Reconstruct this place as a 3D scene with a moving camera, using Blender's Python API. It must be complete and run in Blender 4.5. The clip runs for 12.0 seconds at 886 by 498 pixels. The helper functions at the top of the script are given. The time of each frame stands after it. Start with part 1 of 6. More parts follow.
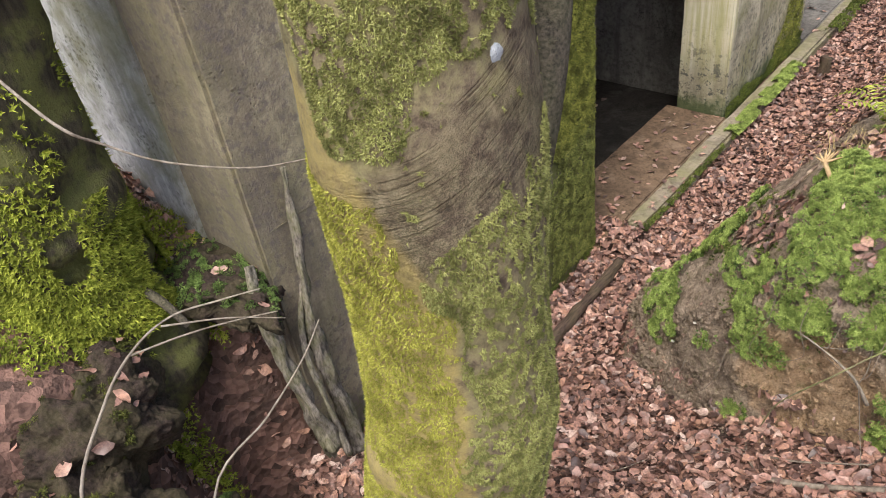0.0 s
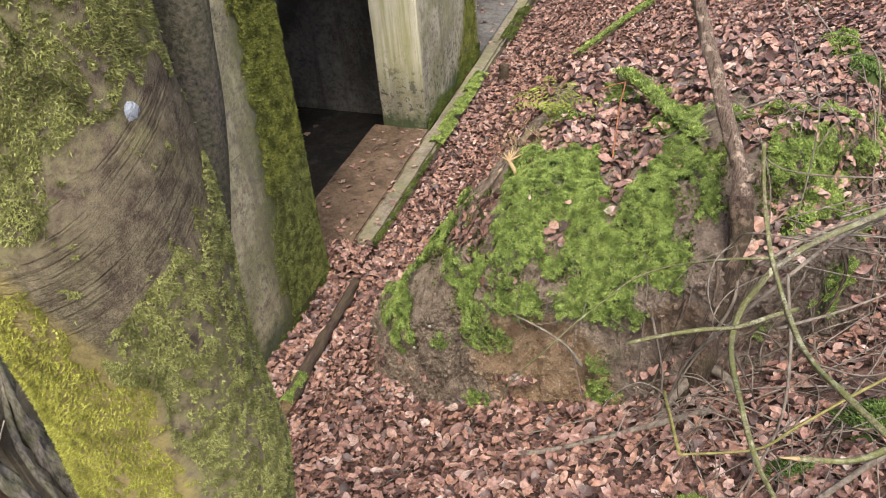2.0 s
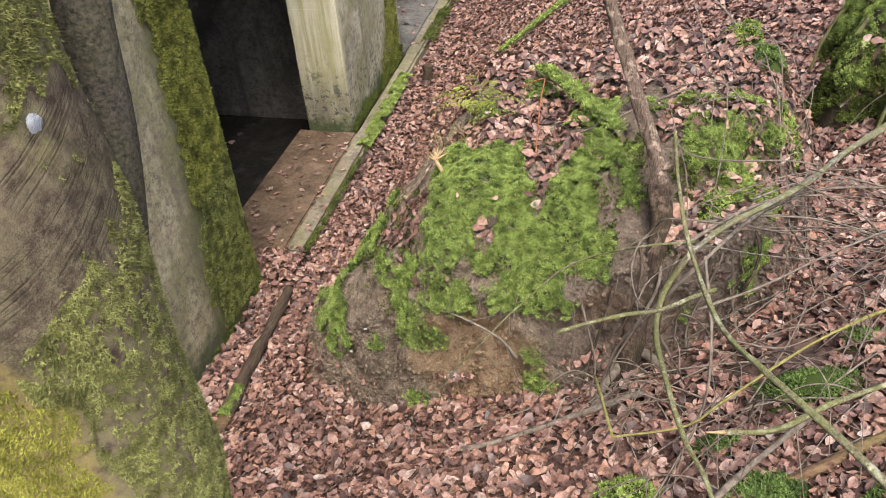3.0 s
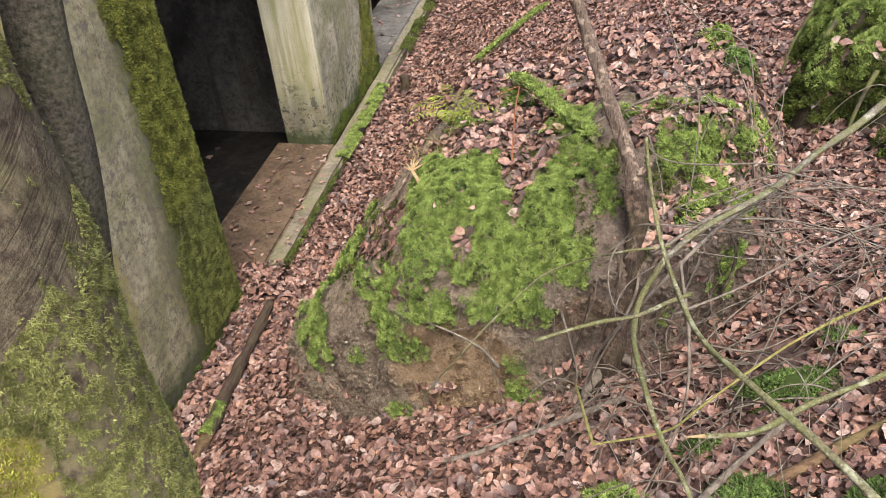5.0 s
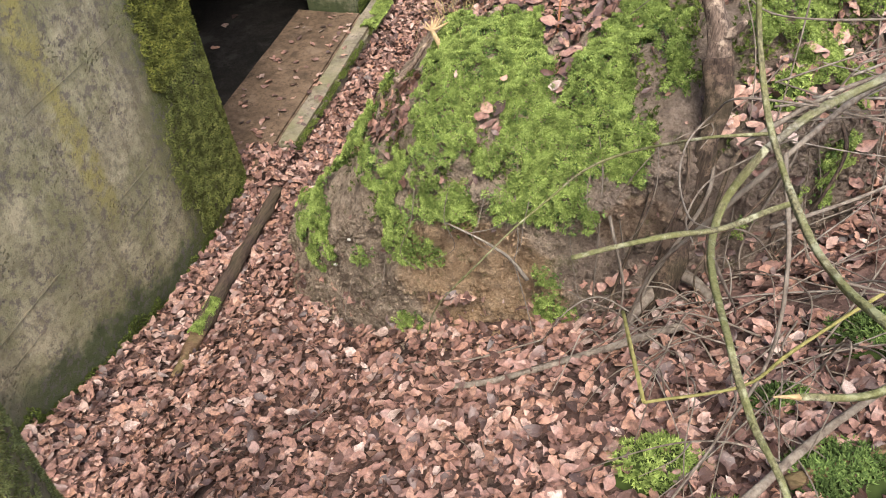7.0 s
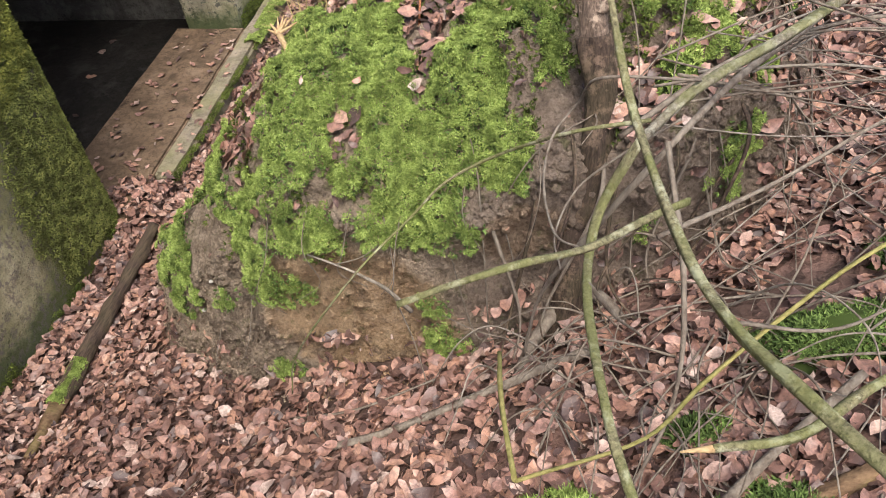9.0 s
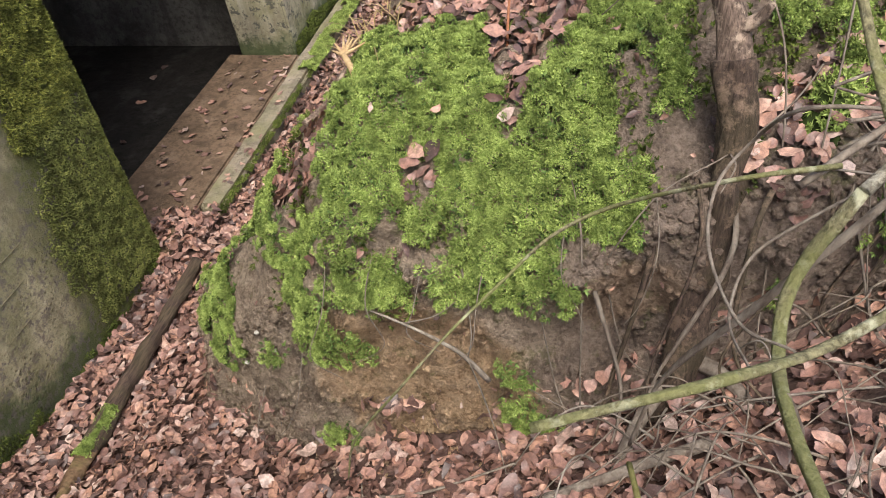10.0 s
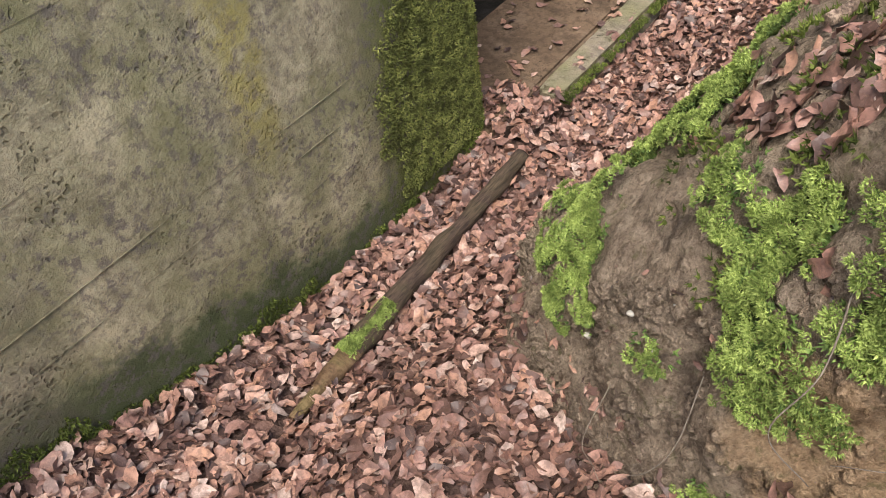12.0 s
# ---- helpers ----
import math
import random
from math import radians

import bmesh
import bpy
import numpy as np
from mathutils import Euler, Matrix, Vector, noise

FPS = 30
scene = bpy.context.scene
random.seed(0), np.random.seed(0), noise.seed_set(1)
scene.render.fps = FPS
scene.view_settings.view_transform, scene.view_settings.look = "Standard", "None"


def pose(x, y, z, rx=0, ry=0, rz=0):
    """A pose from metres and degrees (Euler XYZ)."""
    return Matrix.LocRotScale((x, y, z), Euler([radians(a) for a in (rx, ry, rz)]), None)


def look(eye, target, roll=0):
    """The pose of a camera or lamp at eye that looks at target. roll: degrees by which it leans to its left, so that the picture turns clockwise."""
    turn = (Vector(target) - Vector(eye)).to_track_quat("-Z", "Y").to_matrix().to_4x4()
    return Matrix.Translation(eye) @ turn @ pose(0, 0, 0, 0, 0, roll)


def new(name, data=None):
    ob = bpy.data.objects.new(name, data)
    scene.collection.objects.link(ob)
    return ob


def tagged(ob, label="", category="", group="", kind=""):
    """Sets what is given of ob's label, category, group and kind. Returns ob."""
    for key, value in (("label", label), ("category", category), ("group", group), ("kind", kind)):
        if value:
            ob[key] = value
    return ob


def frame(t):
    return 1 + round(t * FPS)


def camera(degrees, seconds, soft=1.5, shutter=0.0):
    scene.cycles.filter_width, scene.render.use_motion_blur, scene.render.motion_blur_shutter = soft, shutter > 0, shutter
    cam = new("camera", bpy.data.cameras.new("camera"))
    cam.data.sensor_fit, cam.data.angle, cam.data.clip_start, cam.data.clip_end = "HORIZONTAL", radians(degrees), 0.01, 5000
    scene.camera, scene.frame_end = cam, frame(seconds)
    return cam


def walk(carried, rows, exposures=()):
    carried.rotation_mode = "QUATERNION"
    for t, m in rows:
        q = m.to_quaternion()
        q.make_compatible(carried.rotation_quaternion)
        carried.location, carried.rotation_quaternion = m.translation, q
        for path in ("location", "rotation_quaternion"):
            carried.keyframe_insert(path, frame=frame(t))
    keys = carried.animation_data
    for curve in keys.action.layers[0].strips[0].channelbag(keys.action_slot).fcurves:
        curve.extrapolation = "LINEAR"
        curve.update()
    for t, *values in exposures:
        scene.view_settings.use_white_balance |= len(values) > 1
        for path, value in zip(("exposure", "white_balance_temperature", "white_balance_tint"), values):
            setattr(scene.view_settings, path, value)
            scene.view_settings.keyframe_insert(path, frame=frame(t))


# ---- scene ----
cam = camera(61.5, 12.0, soft=0.9)
PATH = [
    (0, (1.816, -3.005, 2.706), (0.679, -1.886, 1.5), -8.9),
    (0.5, (1.885, -2.967, 2.72), (1.075, -1.597, 1.508), -7.5),
    (1, (1.872, -2.974, 2.715), (1.134, -1.565, 1.502), -6.4),
    (1.5, (1.867, -2.966, 2.713), (1.2, -1.524, 1.499), -5.5),
    (2, (1.888, -2.969, 2.719), (1.315, -1.488, 1.503), -4.9),
    (2.5, (1.908, -2.969, 2.724), (1.434, -1.453, 1.508), -4.5),
    (3, (1.908, -2.977, 2.721), (1.501, -1.449, 1.498), -4.2),
    (5, (1.928, -2.963, 2.721), (1.56, -1.412, 1.513), -4.8),
    (5.5, (1.917, -2.956, 2.718), (1.57, -1.411, 1.496), -4.2),
    (6, (1.889, -2.908, 2.65), (1.519, -1.459, 1.323), -3.1),
    (6.5, (1.882, -2.711, 2.47), (1.41, -1.335, 1.097), -3.4),
    (7, (1.902, -2.566, 2.379), (1.449, -1.228, 0.963), -6.0),
    (9, (2.031, -2.282, 2.172), (1.716, -0.894, 0.767), -7.1),
    (9.5, (2.042, -2.17, 2.065), (1.737, -0.694, 0.751), -6.0),
    (10, (1.883, -2.06, 2.022), (1.46, -0.631, 0.688), -8.0),
    (10.5, (1.802, -2.025, 2.038), (1.177, -0.713, 0.664), -8.7),
    (11, (1.738, -1.995, 2.018), (0.975, -0.8, 0.608), -8.2),
    (11.5, (1.659, -1.855, 1.883), (0.805, -0.764, 0.441), -7.0),
    (12, (1.305, -1.676, 1.671), (0.372, -0.684, 0.207), -8.6),
]
walk(cam, [(t, look(eye, target, roll)) for t, eye, target, roll in PATH], exposures=[(0, 1.3), (5.5, 1.32), (6.3, 1.48), (7.2, 1.46), (9, 1.34), (10, 1.26), (11, 1.33), (11.5, 1.28), (12, 1.36)])


# ---------- world and light: a bright, overcast winter wood ----------
world = bpy.data.worlds.new("world")
scene.world = world
world.use_nodes = True
wn = world.node_tree.nodes
sky = wn.new("ShaderNodeTexSky")
sky.sky_type, sky.sun_disc = "NISHITA", False
sky.sun_elevation, sky.sun_rotation = radians(62), radians(157)
sky.air_density, sky.dust_density, sky.ozone_density = 1.0, 4.0, 1.0
wn["Background"].inputs["Strength"].default_value = 0.11
world.node_tree.links.new(sky.outputs[0], wn["Background"].inputs["Color"])
sun = new("sun", bpy.data.lights.new("sun", "SUN"))
sun.data.energy, sun.data.angle, sun.data.color = 1.75, radians(30), (1.0, 0.96, 0.9)
sun.matrix_world = look((1.85, -4.4, 9), (0, 0, 0))


# ---------- materials ----------
def material(name, rough=0.8, spec=0.3):
    m = bpy.data.materials.new(name)
    m.use_nodes = True
    b = m.node_tree.nodes["Principled BSDF"]
    b.inputs["Roughness"].default_value = rough
    b.inputs["Specular IOR Level"].default_value = spec
    return m, m.node_tree.nodes, m.node_tree.links, b


def coords(n, l, scale=(1, 1, 1)):
    g = n.new("ShaderNodeNewGeometry")
    mp = n.new("ShaderNodeMapping")
    mp.inputs["Scale"].default_value = scale
    l.new(g.outputs["Position"], mp.inputs["Vector"])
    return mp.outputs["Vector"]


def fbm(n, l, vec, scale, detail=6, rough=0.6, distort=0.0):
    t = n.new("ShaderNodeTexNoise")
    t.inputs["Scale"].default_value, t.inputs["Detail"].default_value = scale, detail
    t.inputs["Roughness"].default_value, t.inputs["Distortion"].default_value = rough, distort
    l.new(vec, t.inputs["Vector"])
    return t.outputs["Fac"]


def ramp(n, l, fac, stops):
    r = n.new("ShaderNodeValToRGB")
    e = r.color_ramp.elements
    while len(e) < len(stops):
        e.new(0.5)
    for i, (p, c) in enumerate(stops):
        e[i].position = p
        e[i].color = (*c, 1) if len(c) == 3 else c
    l.new(fac, r.inputs[0])
    return r.outputs[0]


def grey(v):
    return (v, v, v)


def mix(n, l, fac, a, b, mode="MIX"):
    x = n.new("ShaderNodeMix")
    x.data_type, x.blend_type = "RGBA", mode
    for sock, v in ((x.inputs[0], fac), (x.inputs[6], a), (x.inputs[7], b)):
        if isinstance(v, (int, float)):
            sock.default_value = v
        elif isinstance(v, tuple):
            sock.default_value = (*v, 1)
        else:
            l.new(v, sock)
    return x.outputs[2]


def calc(n, l, op, a, b=0.0, clamp=False):
    x = n.new("ShaderNodeMath")
    x.operation, x.use_clamp = op, clamp
    for sock, v in ((x.inputs[0], a), (x.inputs[1], b)):
        if isinstance(v, (int, float)):
            sock.default_value = v
        else:
            l.new(v, sock)
    return x.outputs[0]


def bump(n, l, b, height, strength=0.5, distance=0.01):
    x = n.new("ShaderNodeBump")
    x.inputs["Strength"].default_value, x.inputs["Distance"].default_value = strength, distance
    l.new(height, x.inputs["Height"])
    l.new(x.outputs[0], b.inputs["Normal"])


def axes(n, l):
    g = n.new("ShaderNodeNewGeometry")
    s = n.new("ShaderNodeSeparateXYZ")
    l.new(g.outputs["Position"], s.inputs[0])
    return s.outputs[0], s.outputs[1], s.outputs[2]


def span(n, l, v, a, b):
    """0 at a, 1 at b, smooth between."""
    m = n.new("ShaderNodeMapRange")
    m.interpolation_type = "SMOOTHSTEP"
    m.inputs["From Min"].default_value, m.inputs["From Max"].default_value = a, b
    l.new(v, m.inputs["Value"])
    return m.outputs[0]


def vec_noise(n, l, vec, scale):
    t = n.new("ShaderNodeTexNoise")
    t.inputs["Scale"].default_value = scale
    l.new(vec, t.inputs["Vector"])
    return t.outputs["Color"]


def concrete(name, tone=(0.40, 0.35, 0.245), dark=(0.22, 0.19, 0.13), moss_jamb=False, pale=False, boards=True, wet_foot=True):
    m, n, l, b = material(name, 0.9, 0.25)
    v = coords(n, l)
    big = fbm(n, l, v, 1.7, 6, 0.62, 0.6)
    mid = fbm(n, l, v, 9, 8, 0.7)
    fine = fbm(n, l, v, 95, 6, 0.7)
    col = ramp(n, l, big, [(0.30, dark), (0.48, tone), (0.72, tuple(min(1, c * 1.35) for c in tone))])
    col = mix(n, l, ramp(n, l, mid, [(0.36, grey(0.7)), (0.50, grey(0.0))]), col, tuple(c * 0.5 for c in tone))
    col = mix(n, l, ramp(n, l, fbm(n, l, v, 30, 6, 0.7), [(0.38, grey(0.75)), (0.52, grey(0.0))]), col, tuple(c * 0.45 for c in tone))
    col = mix(n, l, ramp(n, l, fbm(n, l, v, 5.5, 6, 0.7), [(0.52, grey(0.0)), (0.66, grey(0.6))]), col, tuple(min(1, c * 1.5 + 0.03) for c in tone))
    # dark pores and lime bloom
    vo = n.new("ShaderNodeTexVoronoi")
    vo.inputs["Scale"].default_value = 62
    l.new(mix(n, l, 0.03, v, vec_noise(n, l, v, 30)), vo.inputs["Vector"])
    gate = ramp(n, l, fbm(n, l, v, 4, 7, 0.7), [(0.44, grey(0)), (0.62, grey(1))])
    size = calc(n, l, "MULTIPLY", calc(n, l, "MULTIPLY", fbm(n, l, v, 40, 4), gate), 0.85)
    pores = span(n, l, calc(n, l, "SUBTRACT", vo.outputs["Distance"], size), 0.05, -0.16)
    pores = calc(n, l, "MULTIPLY", pores, gate)
    col = mix(n, l, calc(n, l, "MULTIPLY", pores, 0.8), col, tuple(c * 0.22 for c in tone))
    col = mix(n, l, calc(n, l, "MULTIPLY", ramp(n, l, fine, [(0.56, grey(0)), (0.68, grey(1))]), 0.5), col, tuple(min(0.6, c * 1.7) for c in tone))
    x, y, z = axes(n, l)
    # drip streaks, drawn out along z
    streak = fbm(n, l, coords(n, l, (7, 7, 0.7)), 1.0, 6, 0.65)
    col = mix(n, l, ramp(n, l, streak, [(0.52, grey(0)), (0.66, grey(0.7))]), col, tuple(c * 0.4 for c in tone))
    olive = ramp(n, l, fbm(n, l, v, 3.1, 5), [(0.42, grey(0)), (0.62, grey(0.65 if tone[0] > 0.2 else 0.0))])
    col = mix(n, l, olive, col, (0.20, 0.20, 0.085))
    if pale:
        # lime-stained face of the jamb: cream above, brightened as the lit side; green-grey foot
        top = span(n, l, z, 0.12, 0.6)
        face = calc(n, l, "MULTIPLY", top, span(n, l, y, 1.84, 1.77))
        cream = mix(n, l, mid, (0.58, 0.53, 0.36), (0.84, 0.81, 0.67))
        tint = ramp(n, l, fbm(n, l, coords(n, l, (14, 14, 0.8)), 1.0, 5), [(0.45, grey(0)), (0.6, grey(0.75))])
        cream = mix(n, l, tint, cream, (0.40, 0.38, 0.13))
        col = mix(n, l, calc(n, l, "MULTIPLY", face, 0.85), col, cream)
        chips = calc(n, l, "MULTIPLY", ramp(n, l, fbm(n, l, v, 22, 6, 0.75), [(0.53, grey(0)), (0.58, grey(1))]), calc(n, l, "SUBTRACT", 1.0, span(n, l, z, 0.2, 0.75)))
        col = mix(n, l, chips, col, (0.10, 0.10, 0.08))
    # green foot where the leaves keep it wet
    wob = calc(n, l, "ADD", z, calc(n, l, "MULTIPLY", calc(n, l, "SUBTRACT", mid, 0.5), 0.35))
    if moss_jamb:
        rise = calc(n, l, "MULTIPLY", calc(n, l, "MAXIMUM", calc(n, l, "SUBTRACT", -0.75, y), 0.0), 0.32)
        wob = calc(n, l, "SUBTRACT", wob, rise)
    foot = span(n, l, wob, 0.16, 0.02)
    col = mix(n, l, calc(n, l, "MULTIPLY", foot, 0.9 if wet_foot else 0.0), col, mix(n, l, mid, (0.035, 0.05, 0.02), (0.09, 0.12, 0.045)))
    if moss_jamb:
        yy = calc(n, l, "ADD", y, calc(n, l, "MULTIPLY", calc(n, l, "SUBTRACT", mid, 0.5), 0.25))
        yy = calc(n, l, "ADD", yy, calc(n, l, "MULTIPLY", z, -0.10))
        yy = calc(n, l, "ADD", yy, 0.10)
        jamb = span(n, l, yy, -0.50, -0.30)
        col = mix(n, l, jamb, col, mix(n, l, fbm(n, l, v, 60, 4), (0.05, 0.058, 0.016), (0.13, 0.145, 0.04)))
        # brown damp at the wall's free end
        damp = calc(n, l, "MULTIPLY", span(n, l, calc(n, l, "ADD", y, calc(n, l, "MULTIPLY", mid, 0.3)), -1.25, -1.65), ramp(n, l, fbm(n, l, coords(n, l, (9, 9, 1.5)), 1.0, 6, 0.7), [(0.35, grey(0.95)), (0.62, grey(0.3))]))
        col = mix(n, l, damp, col, mix(n, l, fine, (0.09, 0.075, 0.06), (0.27, 0.225, 0.175)))
        # ochre run-off stain
        st = calc(n, l, "MULTIPLY", span(n, l, calc(n, l, "ABSOLUTE", calc(n, l, "ADD", calc(n, l, "ADD", y, 0.86), calc(n, l, "MULTIPLY", calc(n, l, "SUBTRACT", mid, 0.5), 0.22))), 0.09, 0.01), span(n, l, z, 0.35, 0.7))
        st = calc(n, l, "MULTIPLY", st, ramp(n, l, fbm(n, l, v, 16, 6, 0.7), [(0.38, grey(0.15)), (0.52, grey(1))]))
        col = mix(n, l, calc(n, l, "MULTIPLY", st, 0.95), col, mix(n, l, mid, (0.32, 0.27, 0.07), (0.48, 0.42, 0.18)))
        # purple-grey soot mottles
        soot = ramp(n, l, fbm(n, l, v, 24, 7, 0.78), [(0.50, grey(0)), (0.58, grey(0.75))])
        col = mix(n, l, calc(n, l, "MULTIPLY", soot, ramp(n, l, fbm(n, l, v, 3.4, 5, 0.6), [(0.36, grey(0)), (0.52, grey(1))])), col, (0.15, 0.125, 0.115))
    l.new(col, b.inputs["Base Color"])
    h = calc(n, l, "ADD", calc(n, l, "MULTIPLY", mid, 0.7), calc(n, l, "MULTIPLY", fine, 0.35))
    h = calc(n, l, "SUBTRACT", h, calc(n, l, "MULTIPLY", pores, 0.3))
    if boards:
        w = n.new("ShaderNodeTexWave")
        w.wave_type, w.bands_direction, w.wave_profile = "BANDS", "Z", "SAW"
        w.inputs["Scale"].default_value, w.inputs["Distortion"].default_value = 1.0, 0.4
        l.new(v, w.inputs["Vector"])
        h = calc(n, l, "ADD", h, calc(n, l, "MULTIPLY", w.outputs["Fac"], 0.25))
    bump(n, l, b, h, 1.0, 0.016)
    return m


def litter_soil(name):
    m, n, l, b = material(name, 0.95, 0.15)
    v = coords(n, l)
    vo = n.new("ShaderNodeTexVoronoi")
    vo.inputs["Scale"].default_value = 26
    l.new(v, vo.inputs["Vector"])
    c = ramp(n, l, vo.outputs["Color"], [(0.1, (0.05, 0.033, 0.027)), (0.5, (0.16, 0.095, 0.076)), (0.9, (0.29, 0.17, 0.135))])
    c = mix(n, l, ramp(n, l, fbm(n, l, v, 2.2, 6), [(0.38, grey(0.6)), (0.56, grey(0))]), c, (0.08, 0.055, 0.045))
    l.new(c, b.inputs["Base Color"])
    bump(n, l, b, calc(n, l, "ADD", vo.outputs["Distance"], fbm(n, l, v, 60, 5)), 0.8, 0.02)
    return m


def leaf_mat(name, stops):
    m, n, l, b = material(name, 0.42, 0.5)
    g = n.new("ShaderNodeNewGeometry")
    o = n.new("ShaderNodeObjectInfo")
    seed = calc(n, l, "FRACT", calc(n, l, "ADD", g.outputs["Random Per Island"], o.outputs["Random"]))
    c = ramp(n, l, seed, stops)
    v = coords(n, l)
    c = mix(n, l, calc(n, l, "MULTIPLY", ramp(n, l, fbm(n, l, v, 70, 5, 0.7), [(0.42, grey(1)), (0.58, grey(0))]), 0.55), c, (0.085, 0.05, 0.04))
    c = mix(n, l, calc(n, l, "MULTIPLY", ramp(n, l, fbm(n, l, v, 150, 4, 0.7), [(0.54, grey(0)), (0.66, grey(1))]), 0.2), c, (0.50, 0.31, 0.24))
    # darker leaves in broad patches
    c = mix(n, l, calc(n, l, "MULTIPLY", ramp(n, l, fbm(n, l, v, 5, 5, 0.6), [(0.36, grey(1)), (0.5, grey(0))]), 0.25), c, (0.11, 0.066, 0.052))
    l.new(c, b.inputs["Base Color"])
    bump(n, l, b, fbm(n, l, v, 180, 3), 0.5, 0.003)
    return m


def moss_mat(name, lo, hi, scale=9):
    m, n, l, b = material(name, 0.85, 0.2)
    g = n.new("ShaderNodeNewGeometry")
    v = coords(n, l)
    c = mix(n, l, g.outputs["Random Per Island"], lo, hi)
    c = mix(n, l, ramp(n, l, fbm(n, l, v, scale, 5), [(0.38, grey(0.75)), (0.6, grey(0))]), c, tuple(k * 0.4 for k in lo))
    l.new(c, b.inputs["Base Color"])
    b.inputs["Subsurface Weight"].default_value = 0.0
    return m


def bark_beech(name):
    """Grey-brown beech bark: a bare wrinkled collar, thin algae above and below it, ochre on one flank."""
    m, n, l, b = material(name, 0.88, 0.2)
    v = coords(n, l)
    x, y, z = axes(n, l)
    big = fbm(n, l, v, 7, 6, 0.6, 0.5)
    mid = fbm(n, l, v, 45, 7, 0.75)
    fine = fbm(n, l, v, 220, 5, 0.7)
    # s runs round the bole, away from the hollow
    sx = calc(n, l, "MULTIPLY", calc(n, l, "SUBTRACT", x, 1.19), 0.64)
    s = calc(n, l, "ADD", sx, calc(n, l, "MULTIPLY", calc(n, l, "ADD", y, 2.39), 0.77))
    rise = calc(n, l, "ADD", calc(n, l, "MULTIPLY", s, 0.40), calc(n, l, "MULTIPLY", calc(n, l, "MULTIPLY", s, s), 1.0))
    lz = calc(n, l, "SUBTRACT", z, rise)
    wob = calc(n, l, "ADD", calc(n, l, "SUBTRACT", z, calc(n, l, "MULTIPLY", s, 0.5)), calc(n, l, "MULTIPLY", calc(n, l, "SUBTRACT", big, 0.5), 0.16))
    band = calc(n, l, "MULTIPLY", span(n, l, wob, 2.13, 2.18), span(n, l, wob, 2.35, 2.31))
    c = ramp(n, l, mid, [(0.34, (0.085, 0.064, 0.045)), (0.48, (0.19, 0.145, 0.102)), (0.66, (0.31, 0.25, 0.18))])
    # long fine wrinkles that climb round the collar
    cv = n.new("ShaderNodeCombineXYZ")
    l.new(calc(n, l, "MULTIPLY", s, 6.0), cv.inputs[0])
    l.new(calc(n, l, "MULTIPLY", lz, 240.0), cv.inputs[1])
    crease = fbm(n, l, cv.outputs[0], 1.0, 2, 0.5, 0.12)
    lines = calc(n, l, "MULTIPLY", ramp(n, l, crease, [(0.38, grey(1)), (0.47, grey(0))]), band)
    lines = calc(n, l, "MULTIPLY", lines, ramp(n, l, fbm(n, l, v, 11, 4), [(0.42, grey(0.05)), (0.58, grey(1))]))
    c = mix(n, l, calc(n, l, "MULTIPLY", lines, 0.6), c, (0.07, 0.055, 0.042))
    # small dark pits, elongated along the wrinkles, thickest on the lower collar
    pv = n.new("ShaderNodeCombineXYZ")
    l.new(calc(n, l, "MULTIPLY", s, 105.0), pv.inputs[0])
    l.new(calc(n, l, "MULTIPLY", lz, 190.0), pv.inputs[1])
    vo = n.new("ShaderNodeTexVoronoi")
    l.new(mix(n, l, 1.0, pv.outputs[0], vec_noise(n, l, v, 90), "ADD"), vo.inputs["Vector"])
    pits = calc(n, l, "MULTIPLY", ramp(n, l, vo.outputs["Distance"], [(0.36, grey(1)), (0.52, grey(0))]), ramp(n, l, fbm(n, l, v, 34, 4, 0.6), [(0.30, grey(0)), (0.42, grey(1))]))
    pits = calc(n, l, "MULTIPLY", pits, calc(n, l, "MULTIPLY", band, span(n, l, wob, 2.37, 2.24)))
    c = mix(n, l, calc(n, l, "MULTIPLY", pits, 0.9), c, (0.045, 0.037, 0.03))
    film = calc(n, l, "ADD", ramp(n, l, mid, [(0.42, grey(0)), (0.58, grey(0.7))]), ramp(n, l, big, [(0.42, grey(0)), (0.6, grey(0.6))]), True)
    film = calc(n, l, "MULTIPLY", film, calc(n, l, "SUBTRACT", 1.0, calc(n, l, "MULTIPLY", band, 0.65)))
    c = mix(n, l, calc(n, l, "MULTIPLY", film, 0.7), c, mix(n, l, fine, (0.13, 0.125, 0.045), (0.36, 0.34, 0.15)))
    # ochre algae on the flank that faces the hollow, wider towards the foot
    q = calc(n, l, "MULTIPLY", s, -5.9)
    edge = calc(n, l, "ADD", 0.10, calc(n, l, "MULTIPLY", calc(n, l, "MAXIMUM", calc(n, l, "SUBTRACT", z, 2.05), 0.0), 2.3))
    och = span(n, l, calc(n, l, "ADD", calc(n, l, "SUBTRACT", q, edge), calc(n, l, "MULTIPLY", calc(n, l, "SUBTRACT", big, 0.5), 0.35)), -0.06, 0.06)
    c = mix(n, l, calc(n, l, "MULTIPLY", calc(n, l, "MULTIPLY", och, ramp(n, l, mid, [(0.34, grey(0.35)), (0.55, grey(1))])), 0.85), c, mix(n, l, fine, (0.24, 0.185, 0.06), (0.46, 0.37, 0.15)))
    l.new(c, b.inputs["Base Color"])
    h = calc(n, l, "ADD", calc(n, l, "MULTIPLY", mid, 0.45), calc(n, l, "MULTIPLY", fine, 0.5))
    h = calc(n, l, "SUBTRACT", h, calc(n, l, "ADD", calc(n, l, "MULTIPLY", lines, 0.7), calc(n, l, "MULTIPLY", pits, 0.5)))
